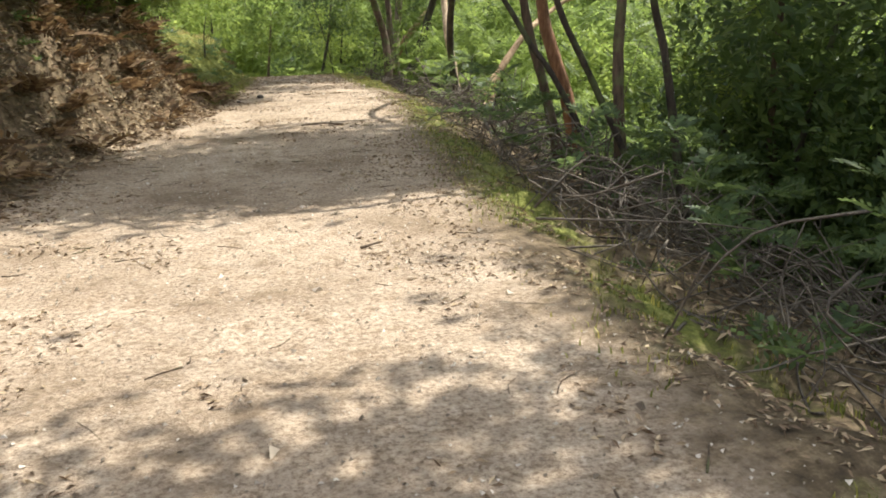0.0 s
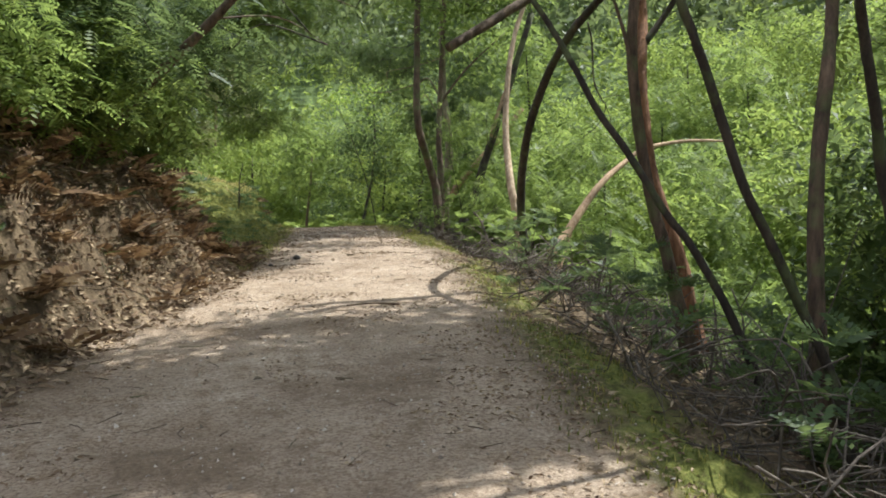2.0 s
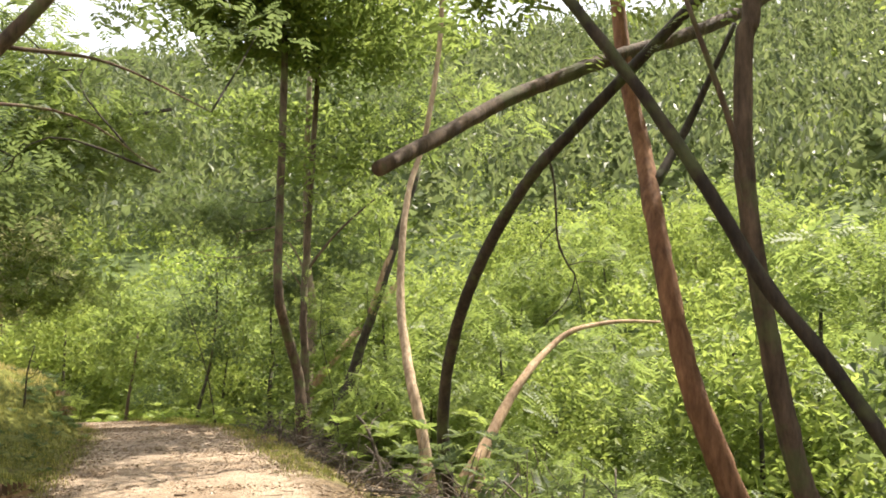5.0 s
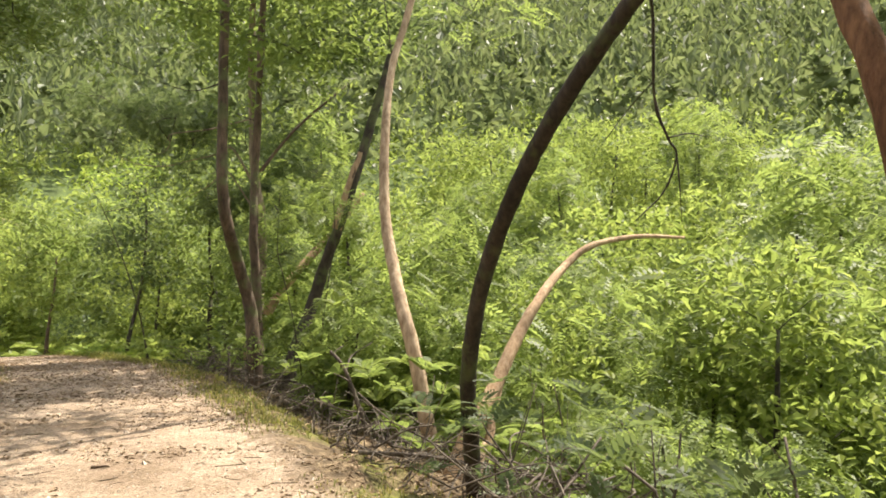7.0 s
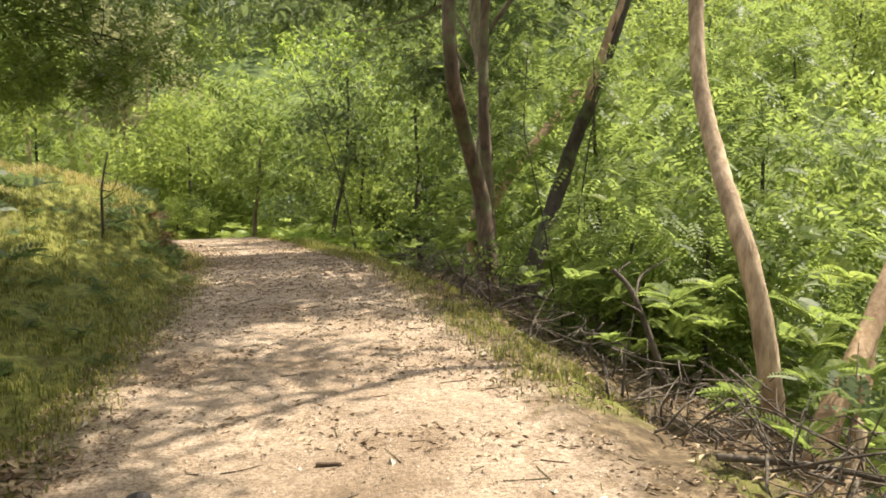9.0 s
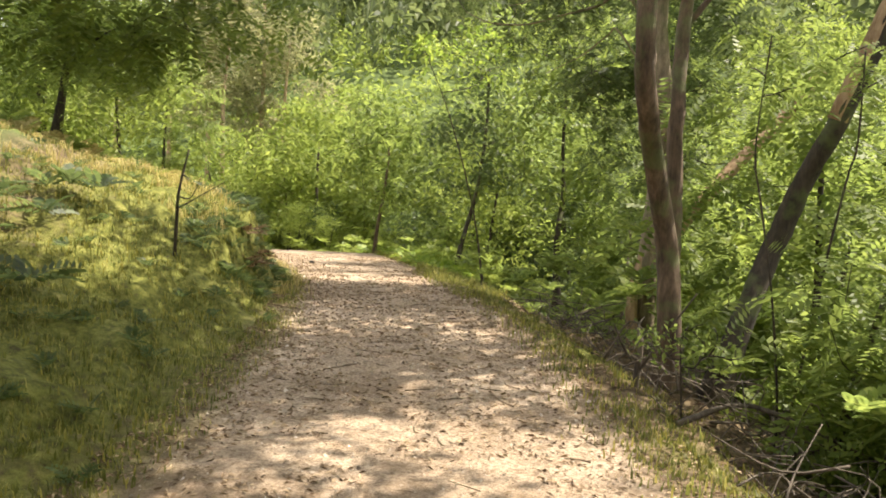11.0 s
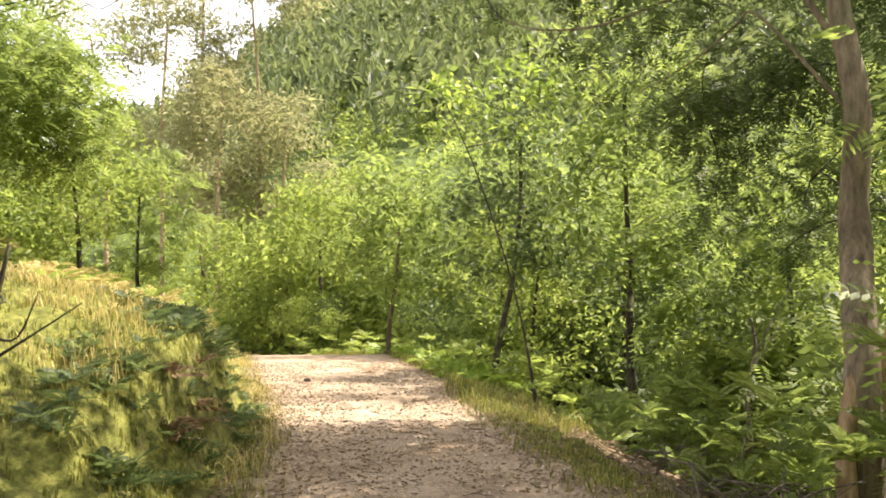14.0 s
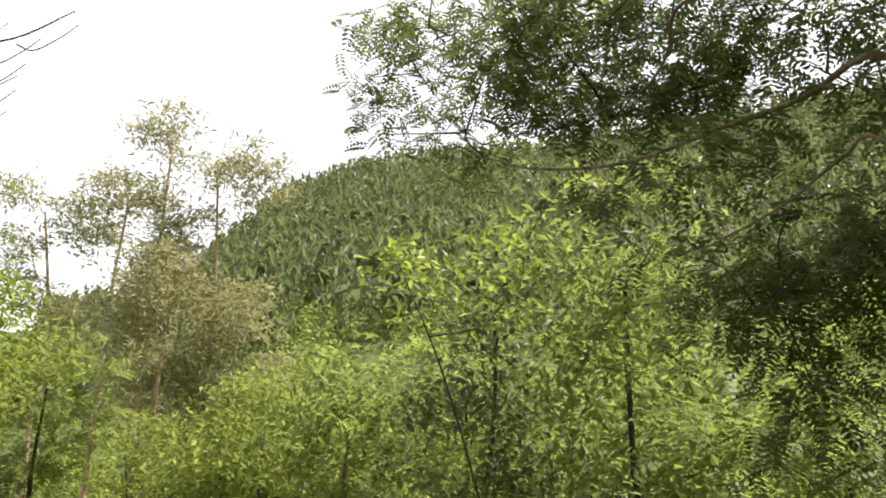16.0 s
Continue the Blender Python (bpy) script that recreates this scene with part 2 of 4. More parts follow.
def tube(line, r0, r1, sides=9, wobble=0.06, rng=None, flare=0.0, power=1.0):
    """A tapered, slightly uneven branch along a line, closed at both ends."""
    rng = rng or np.random.default_rng(1)
    line = np.asarray(line, float)
    n = len(line)
    way = np.gradient(line, axis=0)
    way /= np.linalg.norm(way, axis=1)[:, None] + 1e-9
    ref = np.array([0.31, 0.95, 0.05])
    side = np.cross(way, ref)
    side /= np.linalg.norm(side, axis=1)[:, None] + 1e-9
    other = np.cross(way, side)
    s = np.linspace(0, 1, n)
    rad = r0 + (r1 - r0) * s**power + flare * np.exp(-s * n * 0.55)
    ang = np.linspace(0, 2 * np.pi, sides, endpoint=False)
    bumps = 1 + wobble * rng.standard_normal((n, sides))
    ring = line[:, None] + (rad[:, None] * bumps)[..., None] * (np.cos(ang)[None, :, None] * side[:, None] + np.sin(ang)[None, :, None] * other[:, None])
    v = np.concatenate([ring.reshape(-1, 3), line[:1], line[-1:] + way[-1:] * r1 * 0.5])
    i, j = np.meshgrid(np.arange(n - 1), np.arange(sides), indexing="ij")
    k = (j + 1) % sides
    q = np.stack([i * sides + j, i * sides + k, (i + 1) * sides + k, (i + 1) * sides + j], -1).reshape(-1, 4)
    a = np.arange(sides)
    b = (a + 1) % sides
    t = np.concatenate([np.stack([b, a, np.full(sides, n * sides)], 1), np.stack([(n - 1) * sides + a, (n - 1) * sides + b, np.full(sides, n * sides + 1)], 1)])
    return Geo(v, t, q)


def joined(geos):
    v, t, q, base = [], [], [], 0
    for g in geos:
        v.append(g.v)
        t.append(np.asarray(g.t, int).reshape(-1, 3) + base)
        q.append(np.asarray(g.q, int).reshape(-1, 4) + base)
        base += len(g.v)
    return Geo(np.concatenate(v), np.concatenate(t), np.concatenate(q))


def geo_mesh(name, g, mat, smooth=True):
    return mesh_from(name, g.v, [g.t, g.q], mat, smooth)


def leaves(at, length, width, rng, droop=0.3, out=None, flat=0.5):
    """One folded leaf of two triangles at each place."""
    n = len(at)
    d = rng.standard_normal((n, 3))
    d[:, 2] = d[:, 2] * flat - droop
    if out is not None:
        d += out
    d /= np.linalg.norm(d, axis=1)[:, None] + 1e-9
    up = rng.standard_normal((n, 3)) * 0.7 + np.array([0, 0, 1.0])
    side = np.cross(d, up)
    side /= np.linalg.norm(side, axis=1)[:, None] + 1e-9
    nor = np.cross(side, d)
    ln = length * rng.uniform(0.6, 1.35, (n, 1))
    wd = width * rng.uniform(0.7, 1.3, (n, 1))
    b = at - d * ln * 0.5
    tip = at + d * ln * 0.5 - np.array([0, 0, 0.12]) * ln
    m = b + d * ln * 0.45
    v = np.stack([b, m + side * wd * 0.5 + nor * wd * 0.18, tip, m - side * wd * 0.5 + nor * wd * 0.18], 1).reshape(-1, 3)
    k = np.arange(n)[:, None] * 4
    t = np.concatenate([k + [0, 1, 2], k + [0, 2, 3]])
    return Geo(v, t, np.zeros((0, 4), int))


def fronds(at, way, length, rng, pairs=7, leaf=0.22):
    """Feathery leaves: a spine with pairs of narrow leaflets, at each place."""
    n = len(at)
    way = way / (np.linalg.norm(way, axis=1)[:, None] + 1e-9)
    side = np.cross(way, rng.standard_normal((n, 3)) * 0.35 + np.array([0, 0, 1.0]))
    side /= np.linalg.norm(side, axis=1)[:, None] + 1e-9
    nor = np.cross(side, way)
    ln = length * rng.uniform(0.7, 1.25, n)
    vs, ts, base = [], [], 0
    for i in range(pairs):
        s = (i + 0.6) / pairs
        root = at + way * (ln * s)[:, None] - np.array([0, 0, 1.0]) * (ln * 0.35 * s * s)[:, None]
        for sign in (-1, 1):
            dd = side * sign + way * 0.45 - nor * 0.15
            lf = (ln * leaf * (1.25 - 0.9 * abs(s - 0.4)))[:, None]
            w = way * lf * 0.26
            v = np.stack([root, root + dd * lf * 0.5 + w, root + dd * lf, root + dd * lf * 0.5 - w], 1).reshape(-1, 3)
            k = np.arange(n)[:, None] * 4 + base
            vs.append(v)
            ts.append(np.concatenate([k + [0, 1, 2], k + [0, 2, 3]]))
            base += 4 * n
    return Geo(np.concatenate(vs), np.concatenate(ts), np.zeros((0, 4), int))


def clumps(rng, center, extent, count, hollow=0.45):
    """Places of leaf clumps in the outer part of an uneven ellipsoid."""
    d = rng.standard_normal((count, 3))
    d /= np.linalg.norm(d, axis=1)[:, None]
    r = hollow + (1 - hollow) * rng.uniform(0, 1, (count, 1)) ** 0.6
    r *= 1 + 0.25 * np.sin(d[:, :1] * 4.1 + d[:, 1:2] * 3.3 + center[0]) * np.cos(d[:, 2:] * 5 + center[1])
    return np.array(center) + d * r * np.array(extent)


def foliage(rng, center, extent, count, per, spread, length, width, kind="leaf", droop=0.3):
    """Leaves in clumps; returns the leaves and the clumps' places."""
    c = clumps(rng, center, extent, count)
    at = np.repeat(c, per, 0) + rng.standard_normal((count * per, 3)) * np.array([spread, spread, spread * 0.55])
    if kind == "frond":
        way = rng.standard_normal((len(at), 3))
        way[:, 2] = way[:, 2] * 0.35 - droop
        return fronds(at, way, length, rng, 6, 0.29), c
    return leaves(at, length, width, rng, droop), c


def twigs(rng, root, ends, r=0.012, sides=4):
    """Thin branches from a root line to the leaf clumps, each growing from the nearest wood so far."""
    nodes = np.asarray(root, float)
    ends = np.asarray(ends, float)
    near = [np.linalg.norm(nodes - e, axis=1).min() for e in ends]
    out = []
    for e in ends[np.argsort(near)]:
        d = np.linalg.norm(nodes - e, axis=1) + 0.5 * np.maximum(nodes[:, 2] - e[2], 0)
        a = nodes[int(np.argmin(d))]
        far = np.linalg.norm(e - a)
        mid = (a + e) / 2 + rng.standard_normal(3) * 0.1 * far + np.array([0, 0, 0.06 * far])
        line = smooth_line([a, mid, e], 4)
        nodes = np.concatenate([nodes, line[2:-1:2]])
        out.append(tube(line, r * (0.45 + 0.3 * far), r * 0.3, sides, 0.1, rng))
    return joined(out)


def tree(name, label, trunk, r0, r1, bark, seed, limbs=(), crowns=(), leaf=None, flare=0.04, category="tree", twig_every=2, group="", bark_label=""):
    """A tree: trunk, limbs, thin branches and a crown. crowns: centre, extent, clumps, leaves a clump, spread, length, width, kind."""
    rng = np.random.default_rng(seed)
    base = Vector(trunk[0])
    top = thing(name, label, category, group, at=Matrix.Translation(base))
    here = np.array(base)
    line = smooth_line(trunk, 6) - here
    stem = part("trunk", geo_mesh("trunk", tube(line, r0, r1, 11, 0.05, rng, flare), bark), top, bark_label)
    roots = [line[len(line) // 3 :]]
    for pts, a, b, *mat in limbs:
        ln = smooth_line(pts, 5) - here
        roots.append(ln)
        part("limb", geo_mesh("limb", tube(ln, a, b, 8, 0.07, rng), mat[0] if mat else bark), stem)
    roots = np.concatenate(roots)
    geos, ends = [], []
    for center, extent, count, per, spread, length, width, *kind in crowns:
        g, c = foliage(rng, np.array(center) - here, extent, count, per, spread, length, width, *kind)
        geos.append(g)
        ends.append(c[::twig_every])
    if geos:
        tagged(part("twig_growth", geo_mesh("twig_growth", twigs(rng, roots, np.concatenate(ends)), BARK_DARK), top), kind="stuff")
        part("crown", geo_mesh("crown", joined(geos), leaf, False), top)
    return top


# ---- the plan: track, banks, valley and hill ----
RIGHT_Y = (-60, 3.3, 5.5, 8, 10, 12, 13, 15, 17, 18.2, 20, 21, 24, 27.3, 29.5, 35.8, 40.4, 44, 50, 60, 400)
RIGHT_X = (1.22, 1.22, 1.17, 1.28, 1.42, 1.52, 1.62, 1.68, 1.63, 1.57, 1.52, 1.45, 1.15, 0.75, 0.65, -0.35, -1.7, -3.8, -10, -24, -400)
LEFT_Y = (-60, 7, 8.7, 9.85, 11.3, 12.8, 14.6, 18, 21, 24.2, 26.5, 29.8, 35, 38.7, 42, 45, 50, 60, 400)
LEFT_X = (-2.0, -1.95, -1.8, -1.62, -1.3, -0.97, -0.86, -0.64, -0.52, -0.8, -1.2, -2.0, -3.2, -4.2, -6.0, -9.0, -15, -30, -410)


def edge_right(y):
    return np.interp(y, RIGHT_Y, RIGHT_X)


def edge_left(y):
    return np.interp(y, LEFT_Y, LEFT_X)


def track_level(y):
    return np.interp(y, (-60, 3, 8, 13, 18, 22, 36, 41, 50, 3000), (0.0, 0.0, 0.03, 0.07, 0.055, 0.02, -1.06, -1.75, -2.9, -2.9))


def ease(s):
    s = np.clip(s, 0, 1)
    return s * s * (3 - 2 * s)


def ripple(x, y, size, seed=0.0):
    """Cheap uneven ground, -1 to 1."""
    a = np.sin(x / size * 2.1 + 1.7 * np.sin(y / size * 1.3 + seed)) * np.cos(y / size * 1.7 + 1.3 * np.sin(x / size * 0.9 + seed * 2))
    b = np.sin((x + y) / size * 4.3 + seed * 3) * np.cos((x - 0.7 * y) / size * 3.7 + seed)
    return 0.65 * a + 0.35 * b


def level(x, y):
    """Height of the ground."""
    x, y = np.asarray(x, float), np.asarray(y, float)
    dr, dl = np.maximum(x - edge_right(y), 0), np.maximum(edge_left(y) - x, 0)
    z = track_level(y)
    mound = 0.05 * np.exp(-(((dr - 0.3) / 0.25) ** 2)) * (dr > 0)
    fade = 1 - 0.8 * ease((y - 36) / 16)
    z = z + mound + fade * (-0.28 * np.clip(dr, 0, 1.2) - 0.5 * np.clip(dr - 1.2, 0, 9)) + 0.05 * np.clip(dr - 14, 0, 30)
    bank = np.interp(y, (0, 10.4, 12.4, 14.2, 17.3, 20.5, 22.5, 24, 27, 30, 34, 40), (1.6, 1.55, 1.25, 0.5, 0.12, 0.2, 0.75, 0.95, 0.92, 0.7, 0.6, 0.5))
    wide = np.interp(y, (0, 11, 14, 17, 21, 23.5, 28, 32), (0.9, 0.9, 0.9, 1.2, 1.0, 0.4, 0.4, 0.9))
    away = np.interp(y, (13, 16, 20.5, 22.5, 29, 32), (0.0, 0.0, 0.1, 0.32, 0.32, 0.1))
    slope = np.interp(y, (12, 15, 17, 20.5, 23, 30, 36), (0.5, 0.4, 0.2, 0.3, 0.24, 0.3, 0.4))
    z = z + bank * ease((dl - away + 0.07 * np.clip((y - 20) / 2, 0, 1) * ripple(x * 2.2, y, 0.3, 11)) / wide) + slope * np.clip(dl - wide * 0.8 - away, 0, 10) + 0.2 * np.clip(dl - 11, 0, 40)
    rough = np.clip(np.maximum(dr, dl) * 2.0, 0, 1)
    z = z + 0.012 * ripple(x, y, 0.45) * (1 - rough) + rough * (0.1 * ripple(x, y, 0.6, 2) + 0.06 * ripple(x, y, 0.23, 4))
    bank_rough = np.clip(dl * 2, 0, 1) * np.clip((15 - y) / 2, 0, 1)
    z = z + bank_rough * (0.22 * ripple(x * 0.7, y, 0.42, 7) + 0.11 * ripple(x, y, 0.19, 9))
    r = np.hypot(x, y - 18)
    b = np.degrees(np.arctan2(x, y - 18))
    ridge = np.interp(b, (-180, -90, -40, -24, -15, -8, -2, 5, 30, 70, 110, 180), (50, 60, 48, 34, 46, 84, 100, 106, 118, 120, 100, 50))
    s = np.clip((r - 32) / 270, 0, 1.15)
    return z + ridge * (s**1.12) + np.clip(r - 25, 0, 60) / 60 * 1.2 * ripple(x, y, 9, 5) + np.clip(r - 60, 0, 100) / 100 * 3 * ripple(x, y, 31, 6)


def ground_point(x, y, up=0.0):
    return (float(x), float(y), float(level(x, y)) + up)


def steps(*runs):
    out = [np.arange(a, b, s) for a, b, s in runs]
    return np.concatenate(out)


def build_ground():
    gx = np.concatenate([steps((-5, -2.4, 0.14), (-2.4, 2.6, 0.085), (2.6, 6, 0.16)), -5 - np.cumsum(0.2 * 1.14 ** np.arange(1, 56)), 5.95 + np.cumsum(0.2 * 1.14 ** np.arange(1, 56))])
    gy = np.concatenate([steps((-3, 3, 0.25), (3, 26, 0.11), (26, 48, 0.16)), -3 - np.cumsum(0.4 * 1.15 ** np.arange(1, 46)), 48 + np.cumsum(0.3 * 1.15 ** np.arange(1, 49))])
    gx, gy = np.sort(gx), np.sort(gy)
    x, y = np.meshgrid(gx, gy, indexing="ij")
    v = np.stack([x, y, level(x, y)], -1).reshape(-1, 3)
    nx, ny = len(gx), len(gy)
    i, j = np.meshgrid(np.arange(nx - 1), np.arange(ny - 1), indexing="ij")
    k = (i * ny + j).reshape(-1, 1)
    me = mesh_from("ground", v, [np.hstack([k, k + ny, k + ny + 1, k + 1])], GROUND)
    dr, dl = x - edge_right(y), edge_left(y) - x
    on = np.clip(0.5 - np.maximum(dr, dl) * 1.3, 0, 1)
    verge_r = np.clip(1 - np.abs(dr - 0.42) / 0.6, 0, 1) * np.clip(0.65 + 0.8 * ripple(x, y, 1.1, 3), 0.1, 1)
    verge_l = np.clip(1 - np.abs(dl - 1.2) / 2.4, 0, 1) * np.clip((y - 13.6) / 2.5, 0, 1)
    woods = np.clip((dr - 1.3) / 4, 0, 1) + np.clip((dl - 2.2) / 2, 0, 1) * np.clip((y - 14) / 3, 0.25, 1)
    zone = np.stack([on * 0.95, np.maximum(verge_r, verge_l), np.clip(woods, 0, 1), np.ones_like(on)], -1).reshape(-1, 4)
    layer = me.color_attributes.new("zone", "FLOAT_COLOR", "POINT")
    layer.data.foreach_set("color", zone.astype(np.float32).ravel())
    tagged(new("ground", me), "sandy forest track between mossy verges and wooded slopes", "ground", kind="structure")


build_ground()

# ---- trees beside the track ----
F, B_ = "frond", "leaf"
# Crowns above z 5 sit mostly out of view, placed to shade track and bank
tree("split_trunk_tree", "two dark brown trunks rising from one mossy base", [(2.52, 20.45, -0.3), (2.5, 20.48, 0.4), (2.46, 20.55, 0.92), (2.29, 20.42, 1.47), (2.1, 20.15, 2.02), (2.05, 20.1, 2.5), (2.08, 20.2, 3.2), (2.15, 20.3, 5.2), (2.2, 20.4, 7)], 0.095, 0.055, BARK_BROWN, 11,
     limbs=[([(2.62, 20.7, 0.1), (2.64, 20.9, 0.6), (2.65, 21.0, 1.2), (2.63, 21.03, 1.95), (2.69, 21.2, 2.65), (2.8, 21.3, 4.2), (2.95, 21.4, 6.5)], 0.08, 0.045),
            ([(2.69, 21.2, 2.65), (3.3, 21.3, 3.4), (4.2, 21.5, 4.2)], 0.03, 0.012)],
     crowns=[((1.7, 20.3, 4.4), (1.5, 0.7, 0.6), 14, 30, 0.3, 0.15, 0.06), ((3.3, 21.4, 3.9), (1.1, 0.8, 0.7), 12, 30, 0.28, 0.15, 0.06), ((1.2, 19.85, 7.0), (1.7, 0.9, 0.5), 50, 66, 0.28, 0.17, 0.075), ((3.65, 21.55, 7.2), (2.3, 1.2, 1.1), 84, 60, 0.3, 0.17, 0.075), ((1.95, 20.7, 6.8), (1.6, 1.2, 0.7), 60, 66, 0.28, 0.17, 0.075), ((2.85, 19.55, 6.8), (1.2, 0.8, 0.6), 36, 60, 0.24, 0.17, 0.075), ((3.2, 23.3, 5.6), (2.6, 1.1, 0.9), 44, 60, 0.26, 0.17, 0.075)], leaf=LEAF_FERNY, flare=0.06)
# Dark leaf colour stands in for shade; the highest crown is unseen, added to shade the rest
tree("forked_tree", "grey-brown tree with a pale stripped fork", [(3.0, 22.75, -0.75), (3.02, 22.8, 0.53), (3.2, 23.2, 1.55), (3.17, 23.1, 2.3), (3.1, 23.2, 3.1), (3.1, 23.3, 5.0), (3.2, 23.5, 7)], 0.115, 0.05, BARK_GREY, 12,
     limbs=[([(3.06, 22.8, 0.4), (3.4, 22.95, 0.9), (3.96, 23.2, 1.47), (4.6, 23.4, 2.1), (5.1, 23.5, 2.7)], 0.085, 0.06, BARK_STRIPPED),
            ([(2.9, 22.6, -0.7), (2.85, 22.7, 0.1), (2.98, 22.8, 0.6)], 0.07, 0.05, BARK_STRIPPED),
            ([(3.12, 23.2, 2.7), (2.81, 23.6, 3.43), (2.55, 23.9, 3.34), (2.26, 24.2, 3.29), (1.83, 24.6, 3.21), (1.39, 24.9, 3.26), (1.11, 25.2, 3.43)], 0.022, 0.005),
            ([(3.16, 23.1, 2.2), (2.76, 23.6, 3.0), (2.66, 23.8, 2.99), (2.43, 24.0, 2.79), (2.08, 24.3, 2.6)], 0.014, 0.004),
            ([(3.1, 23.25, 3.9), (2.4, 23.4, 3.7), (1.81, 23.5, 3.6), (1.82, 23.8, 3.48), (1.74, 24.0, 3.37), (1.55, 24.3, 3.36)], 0.014, 0.004)],
     crowns=[((3.3, 25.0, 3.5), (1.6, 1.6, 1.1), 80, 28, 0.2, 0.17, 0.05, F), ((1.75, 25.5, 4.3), (0.8, 0.8, 0.4), 22, 24, 0.18, 0.16, 0.05, F), ((1.05, 26.1, 4.35), (0.95, 0.9, 0.75), 36, 22, 0.16, 0.15, 0.05, F), ((2.1, 25.0, 4.2), (1.1, 1.2, 0.5), 30, 26, 0.18, 0.16, 0.05, F), ((3.5, 24.8, 2.1), (1.0, 1.1, 0.9), 52, 26, 0.2, 0.16, 0.05, F), ((5.0, 25.5, 6.6), (2.6, 2.0, 1.0), 85, 58, 0.3, 0.17, 0.075)], leaf=LEAF_DARK, flare=0.05)
tree("leaning_tree", "dark trunk leaning over the slope, bark torn halfway", [(2.85, 20.4, -0.35), (3.09, 20.5, 0.28), (3.36, 20.7, 0.82), (3.54, 20.6, 1.44), (3.68, 20.4, 1.94), (3.95, 20.3, 2.8), (4.5, 20.4, 4.4)], 0.10, 0.06, BARK_DARK, 13,
     limbs=[([(3.66, 20.42, 1.9), (3.8, 20.33, 2.4), (4.0, 20.3, 2.95)], 0.082, 0.07, BARK_STRIPPED)],
     crowns=[((5.4, 20.8, 5.6), (1.4, 1.2, 0.8), 12, 18, 0.34, 0.26, 0.05, F)], leaf=LEAF_FERNY)
# Upper trunk and high crown are unseen, added to shade the left bank
tree("pale_curved_tree", "smooth pale trunk bending beside the track edge", [(3.35, 16.6, -0.71), (3.31, 16.5, -0.37), (3.23, 16.47, 0.08), (3.17, 16.55, 0.58), (3.13, 16.7, 0.95), (3.16, 17.0, 1.35), (3.18, 17.25, 1.8), (3.23, 17.42, 2.3), (3.33, 17.6, 2.95), (3.5, 17.8, 3.6), (3.8, 17.9, 4.5), (4.0, 17.8, 6.2), (3.7, 17.4, 7.8)], 0.078, 0.03, BARK_PALE, 14,
     crowns=[((3.5, 17.2, 8.0), (1.1, 1.9, 0.6), 80, 60, 0.28, 0.17, 0.075), ((4.3, 18.6, 6.6), (0.9, 0.9, 0.6), 12, 40, 0.28, 0.17, 0.075)], leaf=LEAF_FERNY, flare=0.03)
tree("dark_curved_tree", "thin dark trunk arching out over the valley", [(3.1, 15.2, -0.5), (2.95, 14.95, -0.1), (2.84, 14.75, 0.25), (2.75, 14.6, 0.58), (2.69, 14.35, 1.05), (2.66, 14.1, 1.4), (2.64, 13.8, 1.72), (2.67, 13.5, 2.05), (2.72, 13.1, 2.4), (2.83, 12.75, 2.72), (3.0, 12.45, 2.98), (3.5, 12.0, 3.6), (4.2, 11.6, 4.4)], 0.062, 0.04, BARK_DARK, 15,
     crowns=[((5.30, 11.90, 5.50), (1.3, 1.2, 0.8), 18, 18, 0.3, 0.24, 0.05, F)], leaf=LEAF_FERNY, flare=0.02)
tree("fallen_leaning_tree", "stripped orange trunk split at its foot, arching low", [(3.25, 16.15, -0.75), (3.55, 16.3, -0.26), (3.97, 16.53, 0.15), (4.36, 16.75, 0.6), (4.75, 16.92, 1.0), (5.3, 17.25, 1.35), (5.75, 17.35, 1.58), (6.6, 17.6, 1.69), (7.4, 17.7, 1.68)], 0.088, 0.02, BARK_STRIPPED, 16,
     limbs=[([(3.67, 16.3, -0.7), (3.84, 16.4, -0.32), (4.02, 16.55, 0.05), (4.1, 16.6, 0.25)], 0.05, 0.035), ([(3.3, 16.0, -0.7), (3.5, 16.0, -0.5), (3.7, 16.2, -0.25)], 0.045, 0.03, BARK_PALE)],
     flare=0.02)
tree("reddish_tree", "rough reddish trunk standing in the brush", [(3.75, 11.5, -0.6), (3.58, 11.5, 0.23), (3.45, 11.55, 0.66), (3.33, 11.65, 1.14), (3.3, 11.78, 1.64), (3.32, 11.93, 2.16), (3.48, 12.3, 2.86), (3.5, 12.5, 3.5), (3.5, 12.7, 5), (3.5, 12.8, 6)], 0.09, 0.05, BARK_ORANGE, 17,
     limbs=[([(3.4, 12.1, 2.5), (3.8, 12.2, 3.0), (4.2, 12.1, 3.8)], 0.04, 0.02, BARK_DARK)],
     crowns=[((4.15, 11.30, 6.00), (1.8, 1.0, 1.0), 26, 24, 0.34, 0.26, 0.05, F)], leaf=LEAF_FERNY)
